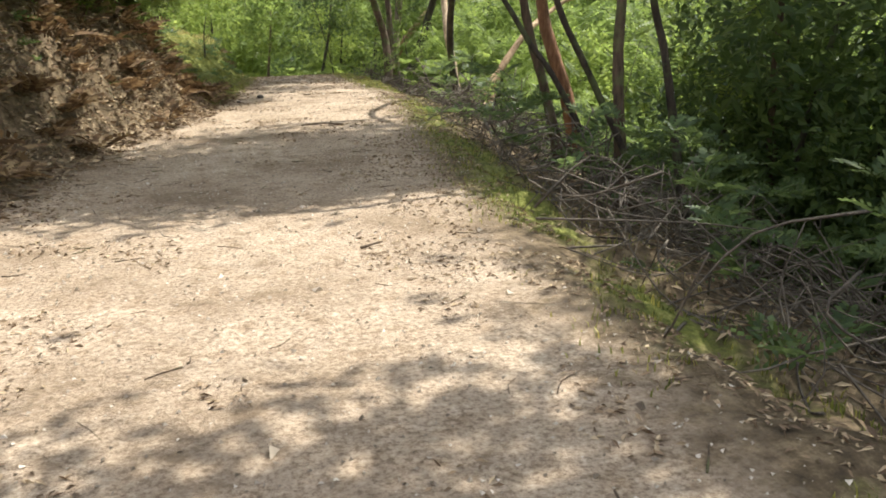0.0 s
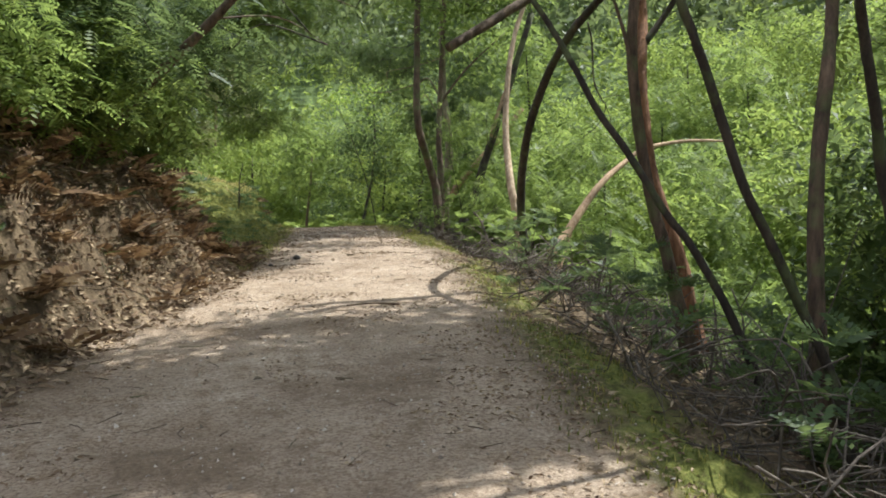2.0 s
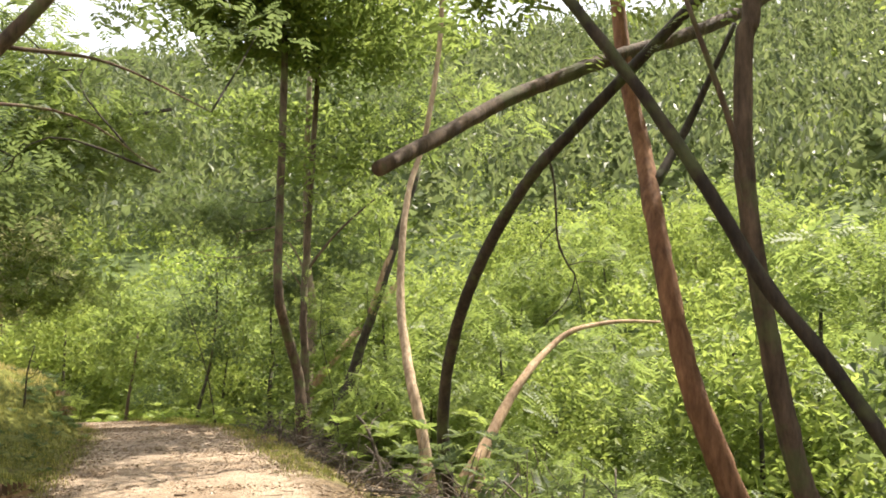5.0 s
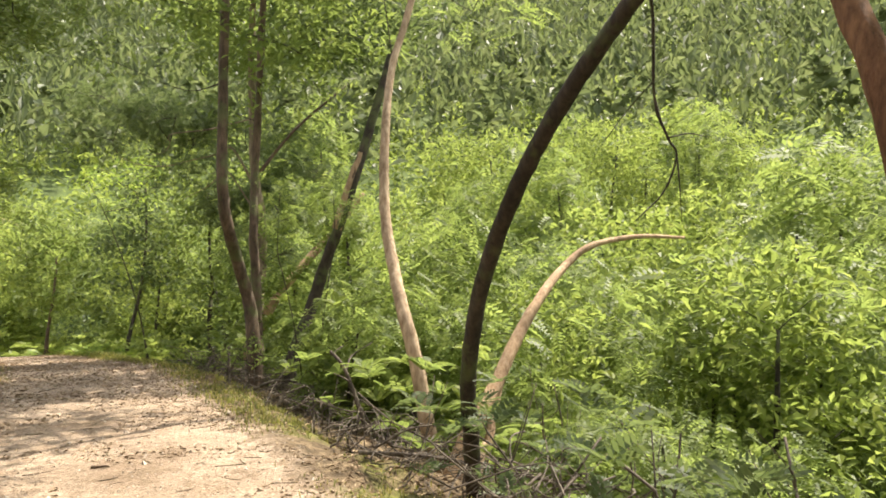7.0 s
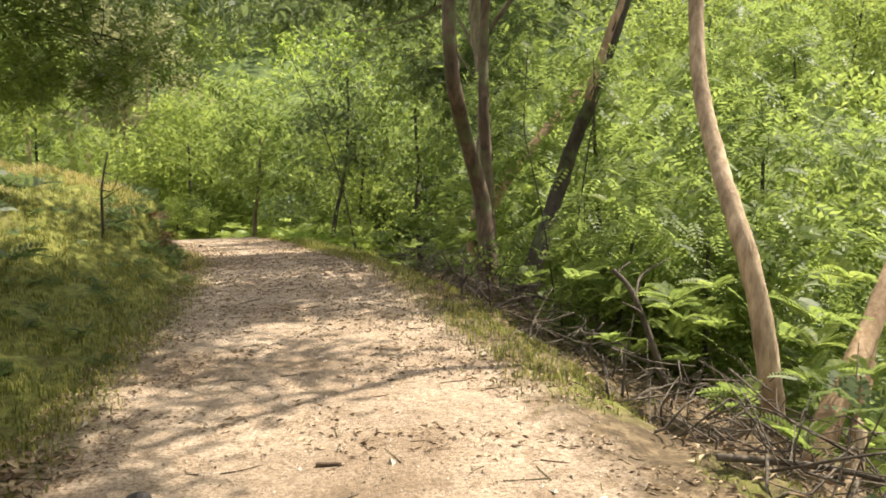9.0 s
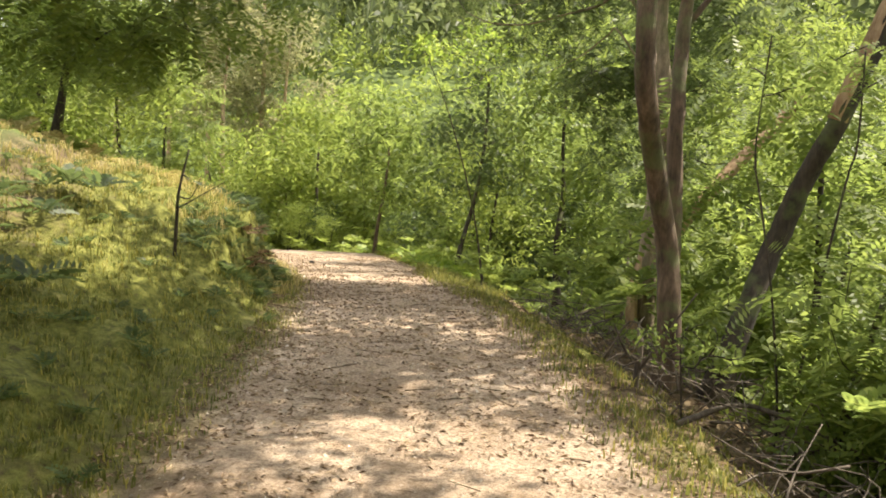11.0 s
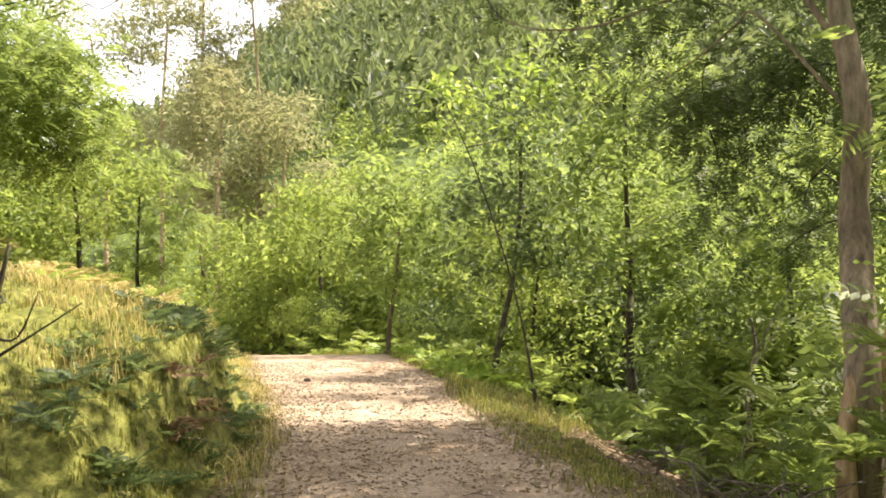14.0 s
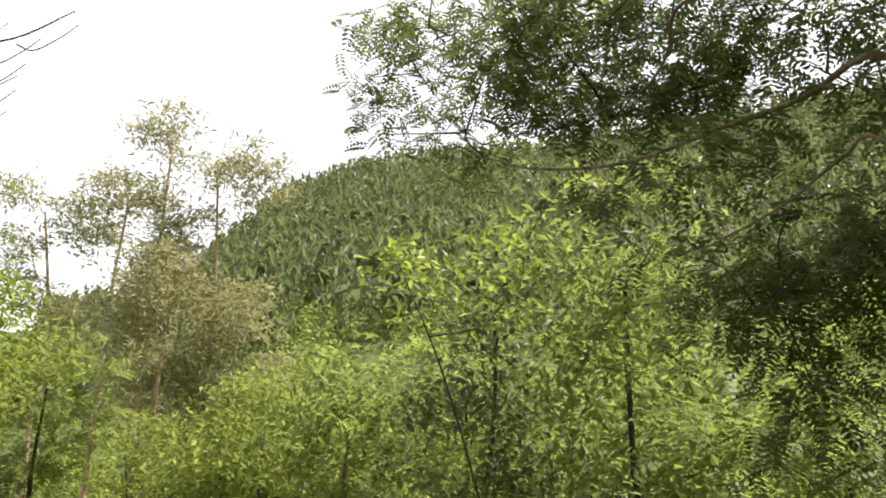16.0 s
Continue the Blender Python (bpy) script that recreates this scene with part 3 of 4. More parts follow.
tree("slim_tree", "slim dark trunk with mossy bark among dry brush", [(3.05, 10.15, -0.4), (2.81, 10.15, 0.56), (2.7, 10.15, 0.91), (2.61, 10.15, 1.3), (2.53, 10.15, 1.83), (2.5, 10.15, 2.25), (2.54, 10.15, 2.77), (2.6, 10.15, 3.2), (2.7, 10.3, 6)], 0.052, 0.035, BARK_BROWN, 18,
     limbs=[([(2.53, 10.15, 1.83), (2.42, 10.1, 2.3), (2.2, 10.1, 2.9)], 0.02, 0.01)],
     # The dense high crown is put there, mostly out of view, to shade the track
     crowns=[((3.60, 10.05, 5.80), (2.3, 1.0, 1.0), 90, 70, 0.28, 0.17, 0.075), ((2.30, 11.05, 3.60), (0.9, 0.9, 0.35), 12, 16, 0.25, 0.22, 0.05, F)], leaf=LEAF_FERNY)
tree("crossing_tree", "thin dark trunk leaning across towards the track", [(3.1, 9.0, -0.5), (2.82, 9.15, 0.25), (2.58, 9.27, 0.73), (2.42, 9.32, 0.95), (2.18, 9.43, 1.38), (1.99, 9.52, 1.68), (1.85, 9.58, 1.97), (1.68, 9.68, 2.31), (1.48, 9.78, 2.64), (1.34, 9.88, 2.9), (1.1, 10.0, 3.5), (1.0, 10.2, 4.4)], 0.031, 0.016, BARK_DARK, 19,
     crowns=[((1.10, 10.30, 4.80), (1.1, 1.0, 0.6), 12, 16, 0.3, 0.24, 0.05, F)], leaf=LEAF_BRIGHT, flare=0.02)
tree("bowed_tree", "slim dark mossy trunk leaning above the brush", [(3.05, 8.1, -0.6), (2.9, 8.1, 0.0), (2.66, 8.1, 0.5), (2.46, 8.1, 0.89), (2.3, 8.1, 1.19), (2.09, 8.08, 1.73), (1.98, 8.06, 1.98), (1.89, 8.05, 2.2), (1.75, 8.1, 2.9), (1.7, 8.2, 4.5), (1.8, 8.4, 5.6)], 0.03, 0.022, BARK_DARK, 20,
     # High crown, mostly out of view, set to cast the near shade band
     crowns=[((2.70, 9.40, 5.60), (2.4, 0.95, 0.9), 84, 70, 0.28, 0.17, 0.075)], leaf=LEAF_FERNY, flare=0.02)
tree("straight_tree", "upright brown trunk in the shaded brush", [(2.95, 8.25, -0.5), (2.86, 8.25, 0.6), (2.88, 8.3, 1.25), (3.0, 8.4, 1.9), (3.08, 8.5, 2.4), (3.2, 8.7, 5.0), (3.3, 9.0, 7)], 0.05, 0.03, BARK_BROWN, 21,
     # High crown, mostly out of view, thickens the same shade band
     crowns=[((5.10, 10.40, 6.60), (2.0, 1.0, 1.0), 84, 70, 0.28, 0.17, 0.075)], leaf=LEAF_FERNY)
tree("slim_tree", "thin dark trunk bending over the shaded brush", [(3.4, 7.95, -0.6), (3.14, 7.95, 0.8), (3.03, 7.95, 1.2), (2.9, 7.85, 1.55), (2.74, 7.75, 1.95), (2.62, 7.65, 2.3), (2.6, 7.8, 4.0), (3.0, 8.5, 5.6)], 0.035, 0.02, BARK_DARK, 36,
     # High crown moved over the shade band, mostly out of view
     crowns=[((3.6, 9.3, 6.2), (1.4, 0.7, 0.5), 30, 50, 0.28, 0.17, 0.075)], leaf=LEAF_FERNY, flare=0.02)
tree("overhanging_tree", "dark brown trunk leaning from the bank over the track", [(-2.7, 11.9, 1.3), (-2.2, 12.0, 1.5), (-1.85, 12.1, 1.75), (-1.48, 12.2, 2.2), (-1.2, 12.1, 2.44), (-0.87, 11.95, 2.72), (-0.6, 11.9, 3.0), (-0.3, 11.9, 3.4), (0.3, 12.0, 4.2)], 0.065, 0.03, BARK_BROWN, 22,
     limbs=[([(-0.6, 11.9, 3.0), (-0.1, 12.3, 3.1), (0.5, 12.8, 3.0)], 0.014, 0.004), ([(-0.87, 11.95, 2.72), (-0.3, 12.6, 2.85), (0.2, 13.4, 2.7)], 0.012, 0.004)],
     crowns=[((-2.3, 12.2, 2.6), (1.0, 1.2, 0.9), 70, 26, 0.24, 0.22, 0.05, F), ((-1.5, 14.4, 2.9), (0.8, 1.0, 0.6), 40, 24, 0.24, 0.22, 0.05, F), ((-2.4, 14.4, 2.2), (0.8, 1.0, 0.8), 40, 24, 0.26, 0.22, 0.05, F), ((0.0, 13.4, 3.7), (0.9, 1.0, 0.3), 14, 14, 0.22, 0.2, 0.05, F)], leaf=LEAF_DARK)
for x, y, z, wide in ((-2.9, 7.2, 2.2, 0.7), (-2.75, 8.7, 2.35, 0.7), (-2.6, 10.2, 2.4, 0.75), (-2.2, 11.4, 2.2, 0.55), (-1.95, 13.2, 2.0, 0.55), (-3.1, 9.6, 3.1, 0.9)):
    tree("bank_shrub", "dark green feathery shrub hanging over the earth bank", [(x - 0.5, y, float(level(x - 0.5, y)) - 0.2), (x - 0.3, y + 0.05, z - 0.3), (x, y + 0.1, z + 0.2)], 0.025, 0.01, BARK_DARK, int(y * 31), crowns=[((x, y, z), (wide, 0.9, 0.6), 48, 24, 0.2, 0.2, 0.05, F)], leaf=LEAF_FERNY, flare=0.01, category="shrub", group="bank shrubs")


tree("bank_tree", "dark feathery tree hanging over the grassy bank", [(-4.6, 19.4, 1.0), (-4.3, 19.3, 2.2), (-3.6, 19.2, 3.2), (-2.6, 19.1, 3.7), (-1.2, 19.0, 4.3), (0.4, 19.3, 4.8)], 0.06, 0.025, BARK_DARK, 23,
     limbs=[([(-3.6, 19.2, 2.9), (-2.4, 18.9, 2.7), (-0.8, 18.8, 2.3)], 0.022, 0.006)],
     crowns=[((-2.3, 18.2, 3.6), (1.3, 1.3, 1.2), 90, 24, 0.26, 0.2, 0.05, F), ((-0.9, 18.8, 4.2), (1.3, 0.9, 0.6), 64, 24, 0.24, 0.2, 0.05, F), ((-1.9, 18.6, 5.1), (1.2, 1.0, 0.6), 56, 24, 0.24, 0.2, 0.05, F), ((-1.15, 18.9, 2.4), (0.8, 0.8, 0.45), 34, 22, 0.18, 0.17, 0.05, F), ((-2.6, 18.8, 2.4), (0.8, 0.8, 0.6), 26, 24, 0.22, 0.18, 0.05, F), ((-3.4, 19.4, 3.5), (1.2, 1.2, 1.0), 24, 24, 0.28, 0.24, 0.05, F)], leaf=LEAF_FERNY)
tree("bank_tree", "sunlit feathery tree on top of the bank", [(-5.2, 27.6, 1.6), (-5.0, 27.6, 3.0), (-4.8, 27.5, 4.6), (-4.7, 27.4, 6.0)], 0.06, 0.025, BARK_DARK, 24,
     limbs=[([(-4.8, 27.5, 4.7), (-3.7, 27.3, 5.0), (-2.9, 27.1, 5.05), (-2.35, 27.0, 5.3)], 0.016, 0.005)] + [([(a, 27.2, z), (a + 0.2, 27.1, z - 0.1), (a + 0.45, 27.0, z - 0.02), (a + 0.6, 27.0, z + 0.12)], 0.007, 0.003) for a, z in ((-3.5, 5.03), (-3.2, 4.9), (-3.3, 4.65), (-3.35, 4.4), (-2.9, 5.05), (-3.4, 4.2))] + [([(-4.85, 27.5, 4.2), (-3.9, 27.3, 4.3), (-3.4, 27.2, 4.4), (-2.8, 27.1, 4.7)], 0.012, 0.004), ([(-4.9, 27.5, 3.9), (-3.9, 27.3, 4.05), (-3.3, 27.2, 4.2)], 0.01, 0.003)],
     crowns=[((-3.9, 26.7, 3.1), (0.8, 0.9, 0.9), 60, 24, 0.22, 0.22, 0.05, F), ((-4.9, 27.6, 4.4), (1.3, 1.2, 1.6), 54, 20, 0.28, 0.26, 0.05, F), ((-5.6, 28.2, 3.0), (1.2, 1.2, 1.0), 30, 24, 0.28, 0.26, 0.05, F)], leaf=LEAF_FERNY)

# A broken trunk caught in the crowns
log_line = smooth_line([(1.27, 11.5, 2.4), (1.82, 11.88, 2.74), (2.33, 12.15, 3.06), (2.9, 12.35, 3.35), (3.5, 12.5, 3.63), (4.15, 12.7, 3.9), (5.0, 12.95, 4.33), (5.6, 13.15, 4.7)], 6)
fallen_log = thing("fallen_log", "broken brown log hanging slantwise among the trees", "log", at=Matrix.Translation(log_line[0]))
part("trunk", geo_mesh("trunk", tube(log_line - log_line[0], 0.045, 0.062, 11, 0.05, np.random.default_rng(5)), BARK_BROWN), fallen_log)

# Two trees added out of view, to shade the near track and slope
tree("added_shade_tree", "unseen brown tree added so that its crown shades the slope", [(4.6, 4.6, -0.9), (4.5, 4.6, 1.0), (4.4, 4.7, 3.0), (4.3, 4.9, 6.0)], 0.07, 0.04, BARK_BROWN, 25,
     crowns=[((4.2, 4.5, 5.6), (2.6, 0.9, 0.8), 54, 50, 0.28, 0.17, 0.075), ((7.6, 9.4, 6.2), (2.4, 2.2, 0.8), 60, 60, 0.3, 0.17, 0.075), ((6.6, 6.8, 4.6), (1.8, 1.8, 1.0), 80, 60, 0.3, 0.17, 0.075)], leaf=LEAF_FERNY)
tree("added_shade_tree", "unseen brown tree added so that its crown shades the slope", [(6.2, 9.0, -1.6), (6.1, 9.0, 1.0), (6.2, 8.9, 3.0), (6.3, 8.8, 4.6)], 0.06, 0.035, BARK_DARK, 26,
     crowns=[((6.4, 8.6, 4.4), (1.7, 1.5, 0.9), 50, 60, 0.28, 0.17, 0.075)], leaf=LEAF_FERNY)

# Slim trees further down the slope
rng = np.random.default_rng(77)
for n in range(9):
    y = rng.uniform(5.5, 10.5)
    x = rng.uniform(5.0, 9.0)
    lean = rng.uniform(-0.9, 0.7), rng.uniform(-0.5, 0.5)
    z = float(level(x, y))
    h = rng.uniform(5, 8)
    pts = [(x, y, z - 0.2), (x + lean[0] * 0.5, y + lean[1] * 0.3, z + h * 0.25), (x + lean[0] * 0.4, y + lean[1] * 0.5, z + h * 0.55), (x + lean[0], y + lean[1], z + h)]
    r = rng.uniform(0.03, 0.055)
    tree("woodland_tree", "slim brown tree on the shaded slope", pts, r, r * 0.5, (BARK_BROWN, BARK_BROWN, BARK_PALE)[n % 3], 100 + n,
         crowns=[((x + lean[0] * 1.3, y + lean[1], z + h * 0.95), (1.3, 1.3, 1.0), 14, 18, 0.3, 0.27, 0.05, F), ((x + lean[0] * 0.6, y + lean[1], z + h * 0.5), (1.1, 1.1, 1.2), 9, 16, 0.34, 0.26, 0.05, F)], leaf=(LEAF_FERNY, LEAF_BRIGHT)[n % 2], group="slope trees", twig_every=3)

hang = smooth_line([(3.2, 13.2, 2.95), (3.27, 13.25, 2.72), (3.31, 13.3, 2.3), (3.4, 13.3, 2.08), (3.46, 13.3, 1.98), (3.36, 13.3, 1.77), (3.15, 13.3, 1.6)], 4)
hanging_branch = thing("hanging_branch", "thin dark dead branch hanging from the canopy", "branch", at=Matrix.Translation(hang[0]))
part("stem", geo_mesh("stem", tube(hang - hang[0], 0.012, 0.004, 6, 0.15, np.random.default_rng(8)), BARK_DARK), hanging_branch)
for a, e in ((7, (-0.28, 0.1, -0.35)), (12, (0.3, 0.0, 0.02)), (15, (0.12, 0.1, -0.4))):
    s = hang[a] - hang[0]
    part("twig", geo_mesh("twig", tube(smooth_line([s, s + np.array(e) * 0.5 + 0.03, s + np.array(e)], 3), 0.006, 0.002, 5, 0.15, np.random.default_rng(a)), BARK_DARK), hanging_branch)

for pts, rad in (([(2.86, 19.3, -0.4), (2.84, 19.3, 0.05), (2.74, 19.3, 0.74), (2.62, 19.3, 1.3), (2.56, 19.3, 1.62), (2.6, 19.3, 2.3)], 0.009), ([(3.05, 19.6, -0.5), (3.1, 19.6, -0.08), (3.2, 19.6, 0.68), (3.32, 19.6, 1.45), (3.37, 19.6, 1.7), (3.36, 19.6, 2.3)], 0.011)):
    tree("thin_sapling", "whip-thin dark sapling on the slope", pts, rad, rad * 0.5, BARK_DARK, int(rad * 1000), crowns=[((pts[-1][0], pts[-1][1], 2.2), (0.35, 0.35, 0.3), 8, 10, 0.12, 0.14, 0.03, F)], leaf=LEAF_FERNY, flare=0.0, group="thin saplings")
tree("bramble_bush", "low bush with pale leaves by the tree foot", [(2.2, 19.2, -0.2), (2.18, 19.2, 0.1), (2.15, 19.2, 0.4)], 0.008, 0.004, BARK_DARK, 35, crowns=[((2.16, 19.2, 0.38), (0.3, 0.3, 0.2), 22, 12, 0.08, 0.045, 0.024)], leaf=LEAF_FERNY, flare=0.0, category="bush", twig_every=1)

# Saplings along the far edge of the track
tree("sapling", "young tree with a thin leaning stem", [(-0.42, 36.6, -1.3), (-0.35, 36.7, -0.4), (-0.2, 36.8, 0.6), (-0.1, 37, 1.8)], 0.06, 0.03, BARK_BROWN, 31,
     crowns=[((-0.4, 36.9, 1.3), (1.5, 1.4, 1.3), 60, 26, 0.3, 0.22, 0.1), ((-0.3, 37.4, 3.0), (1.3, 1.2, 1.0), 26, 22, 0.3, 0.22, 0.1)], leaf=LEAF_FERNY, group="track saplings")
tree("sapling", "young tree with a thin leaning stem", [(1.4, 30.5, -1.1), (1.6, 30.7, -0.1), (1.86, 31, 0.87), (2.0, 31, 2.1), (2.0, 31, 3.4)], 0.055, 0.025, BARK_DARK, 32,
     crowns=[((1.9, 30.9, 1.7), (1.0, 1.0, 1.3), 60, 30, 0.24, 0.16, 0.075), ((2.1, 31.1, 3.7), (0.9, 0.9, 0.7), 22, 22, 0.24, 0.16, 0.075)], leaf=LEAF_DARK, group="track saplings")
tree("sapling", "young tree with a crooked dark stem", [(3.25, 28.8, -1.2), (3.2, 28.9, 0.2), (3.33, 29.2, 0.96), (3.27, 29.2, 1.6), (3.25, 29.2, 3.4)], 0.06, 0.025, BARK_DARK, 33,
     crowns=[((3.2, 29.0, 2.0), (1.1, 1.1, 1.4), 64, 30, 0.26, 0.16, 0.075), ((3.0, 29.0, 4.0), (1.2, 1.1, 0.8), 26, 22, 0.26, 0.16, 0.075)], leaf=LEAF_FERNY, group="track saplings")
tree("young_oak", "young tree with fresh yellow-green leaves", [(1.9, 28.4, -1.1), (1.6, 28.3, 0.6), (1.1, 28.0, 2.2), (0.6, 27.7, 3.3)], 0.016, 0.006, BARK_DARK, 34,
     crowns=[((0.65, 27.7, 3.25), (0.35, 0.35, 0.3), 6, 12, 0.14, 0.13, 0.06), ((1.4, 28.5, 3.3), (0.8, 0.6, 0.5), 14, 18, 0.2, 0.13, 0.06)], leaf=LEAF_FERN, group="track saplings")

# ---- bushy trees that close the view, built in four kinds and repeated ----
def bush_tree(seed, leaf, tall, wide, kind, length, width, count, per, label):
    r = np.random.default_rng(seed)
    top = thing("bushy_tree", label, "tree", "valley trees")
    trunk = smooth_line([(0, 0, -0.5), (r.uniform(-0.1, 0.1), r.uniform(-0.1, 0.1), tall * 0.25), (r.uniform(-0.3, 0.3), r.uniform(-0.3, 0.3), tall * 0.8)], 5)
    part("trunk", geo_mesh("trunk", tube(trunk, 0.03 + 0.012 * tall, 0.02, 7, 0.06, r), BARK_DARK), top)
    geos, ends = [], []
    for k in range(5):
        c = (r.uniform(-0.45, 0.45) * wide, r.uniform(-0.45, 0.45) * wide, tall * (0.2 + 0.165 * k))
        g, e = foliage(r, np.array(c), (wide * 0.62, wide * 0.62, tall * 0.22), count, per, 0.17 * wide, length, width, kind)
        geos.append(g)
        ends.append(e[::14])
    tagged(part("twig_growth", geo_mesh("twig_growth", twigs(r, trunk, np.concatenate(ends), 0.01, 3), BARK_DARK), top), kind="stuff")
    part("crown", geo_mesh("crown", joined(geos), leaf, False), top)
    return top


KINDS = [bush_tree(201, LEAF_FERNY, 4.2, 1.7, "frond", 0.34, 0.05, 18, 11, "green feathery tree on the valley slope"),
         bush_tree(202, LEAF_BRIGHT, 3.6, 1.6, "leaf", 0.15, 0.07, 18, 34, "yellow-green young tree on the valley slope"),
         bush_tree(203, LEAF_DARK, 3.4, 1.5, "leaf", 0.16, 0.08, 17, 26, "dark green bushy tree below the track"),
         bush_tree(204, LEAF_FERNY, 2.2, 1.3, "frond", 0.3, 0.05, 14, 7, "low feathery shrub below the track")]
KINDS[0].matrix_basis = Matrix.Translation(ground_point(10.5, 20.0))
KINDS[1].matrix_basis = Matrix.Translation(ground_point(10.0, 25.0))
KINDS[2].matrix_basis = Matrix.Translation(ground_point(5.4, 29.0))
KINDS[3].matrix_basis = Matrix.Translation(ground_point(9.4, 15.4))


def put_kind(n, x, y, scale, turn, sink=0.0):
    m = Matrix.Translation(ground_point(x, y, -sink)) @ Matrix.Rotation(turn, 4, "Z") @ Matrix.Scale(scale, 4)
    return copy_thing(KINDS[n], m)


rng = np.random.default_rng(5)
taken = []
def scatter(count, x0, x1, y0, y1, choose, s0, s1, gap):
    made, tries = 0, 0
    while made < count and tries < count * 30:
        tries += 1
        x, y = rng.uniform(x0, x1), rng.uniform(y0, y1)
        off = x - edge_right(y)
        if (3.4 < x < 9.0 and 14.5 < y < 21.5) or -0.0 < off < 1.5 or (off <= 0 and edge_left(y) - x < 1.4) or any((x - a) ** 2 + (y - b) ** 2 < gap * gap for a, b in taken):
            continue
        taken.append((x, y))
        put_kind(choose[made % len(choose)], x, y, rng.uniform(s0, s1), rng.uniform(0, 6.28))
        made += 1


put_kind(3, 3.35, 19.3, 0.85, 1.0)
put_kind(3, 4.0, 18.5, 0.8, 2.3)
put_kind(3, 4.7, 18.9, 0.95, 0.6)
for x, y, s, k in ((4.6, 28.3, 0.8, 3), (4.2, 29.4, 0.55, 1), (3.9, 27.2, 0.6, 3), (5.6, 27.8, 0.8, 1), (3.25, 18.7, 0.65, 3)):
    put_kind(k, x, y, s, x * 4 + y)
# Wall of dark-leaved bushes added in place of the deep shade under the trees
for x, y, s in ((5.1, 7.4, 0.7), (6.0, 6.2, 0.9), (6.6, 8.2, 0.9), (5.6, 9.6, 0.6), (7.4, 7.0, 1.1), (5.2, 5.6, 0.6), (6.4, 10.6, 0.7), (5.0, 8.8, 1.05), (5.9, 11.6, 1.1), (5.6, 10.2, 0.95), (6.9, 9.4, 1.2), (6.8, 12.6, 1.1)):
    put_kind(2, x, y, s, x * 5 + y)
put_kind(3, 4.6, 21.8, 0.9, 4.0)
for x, y, s in ((5.0, 16.2, 0.6), (6.2, 17.4, 0.7), (5.6, 15.0, 0.7), (7.4, 16.0, 0.8), (4.4, 14.6, 0.55), (7.8, 19.0, 0.9), (6.6, 20.6, 0.8), (5.0, 19.6, 0.7), (8.6, 17.4, 0.9)):
    put_kind(3, x, y, s, x * 5 + y)
for x, y, s, k in ((-3.1, 8.4, 0.7, 2), (-3.1, 10.2, 0.7, 3), (-2.7, 12.0, 0.65, 2), (-2.2, 13.5, 0.5, 3), (-2.6, 15.2, 0.6, 2), (-3.4, 6.4, 0.8, 2), (-3.2, 16.4, 0.75, 2)):
    put_kind(k, x, y, s, x * 3 + y)
scatter(16, 4.0, 8.0, 17, 29, (3, 0, 3, 1), 0.75, 1.1, 1.2)
scatter(26, 8.0, 17.0, 8, 34, (0, 1, 0, 3), 1.1, 1.7, 1.6)
scatter(26, 1.8, 12.0, 30, 46, (1, 2, 0, 2), 0.9, 1.5, 1.4)
scatter(26, -8.0, 4.0, 46, 60, (1, 0, 1, 2), 1.1, 1.9, 1.9)
scatter(30, 12.0, 40.0, 20, 60, (1, 0, 1), 1.7, 2.6, 3.0)
scatter(10, -9.0, -4.5, 5, 18, (2, 0, 2), 1.0, 1.5, 1.5)
scatter(9, -13.0, -6.5, 32, 42, (1, 0), 0.8, 1.3, 1.8)
scatter(16, -4.0, 4.0, 43.5, 47, (1, 3, 2, 1), 0.4, 0.75, 0.8)
scatter(8, 5.0, 9.0, -6, 8, (2, 0, 3), 1.0, 1.5, 1.6)

# ---- tall eucalyptus behind the bend ----
def eucalyptus(x, y, top_z, seed, lean):
    z = float(level(x, y))
    tall = top_z - z
    r = np.random.default_rng(seed)
    pts = [(x, y, z - 0.4), (x + lean * 0.2, y, z + tall * 0.3), (x + lean * 0.1, y + 0.3, z + tall * 0.6), (x + lean, y, z + tall * 0.95)]
    crowns = [((x + lean * s + r.uniform(-2.1, 2.1), y + r.uniform(-1.3, 1.3), z + tall * s), (1.4, 1.4, 0.95), 18, 22, 0.42, 0.36, 0.1) for s in (0.4, 0.5, 0.6, 0.68, 0.76, 0.84, 0.91, 0.96, 1.0)]
    tree("eucalyptus_tree", "tall grey-green eucalyptus with a pale bare trunk", pts, 0.16, 0.05, BARK_PALE, seed, crowns=crowns, leaf=LEAF_GREY, group="eucalyptus trees", twig_every=2)


for n, (x, y, top_z, lean) in enumerate([(-10.3, 58, 16.3, 0.3), (-7.4, 58, 14.8, -0.3), (-13.0, 60, 14.0, 0.6), (-16, 61, 13.5, -0.8), (-8.9, 55, 9.0, 0.5), (-6.2, 57, 8.0, 0.3)]):
    eucalyptus(x, y, top_z, 300 + n, lean)


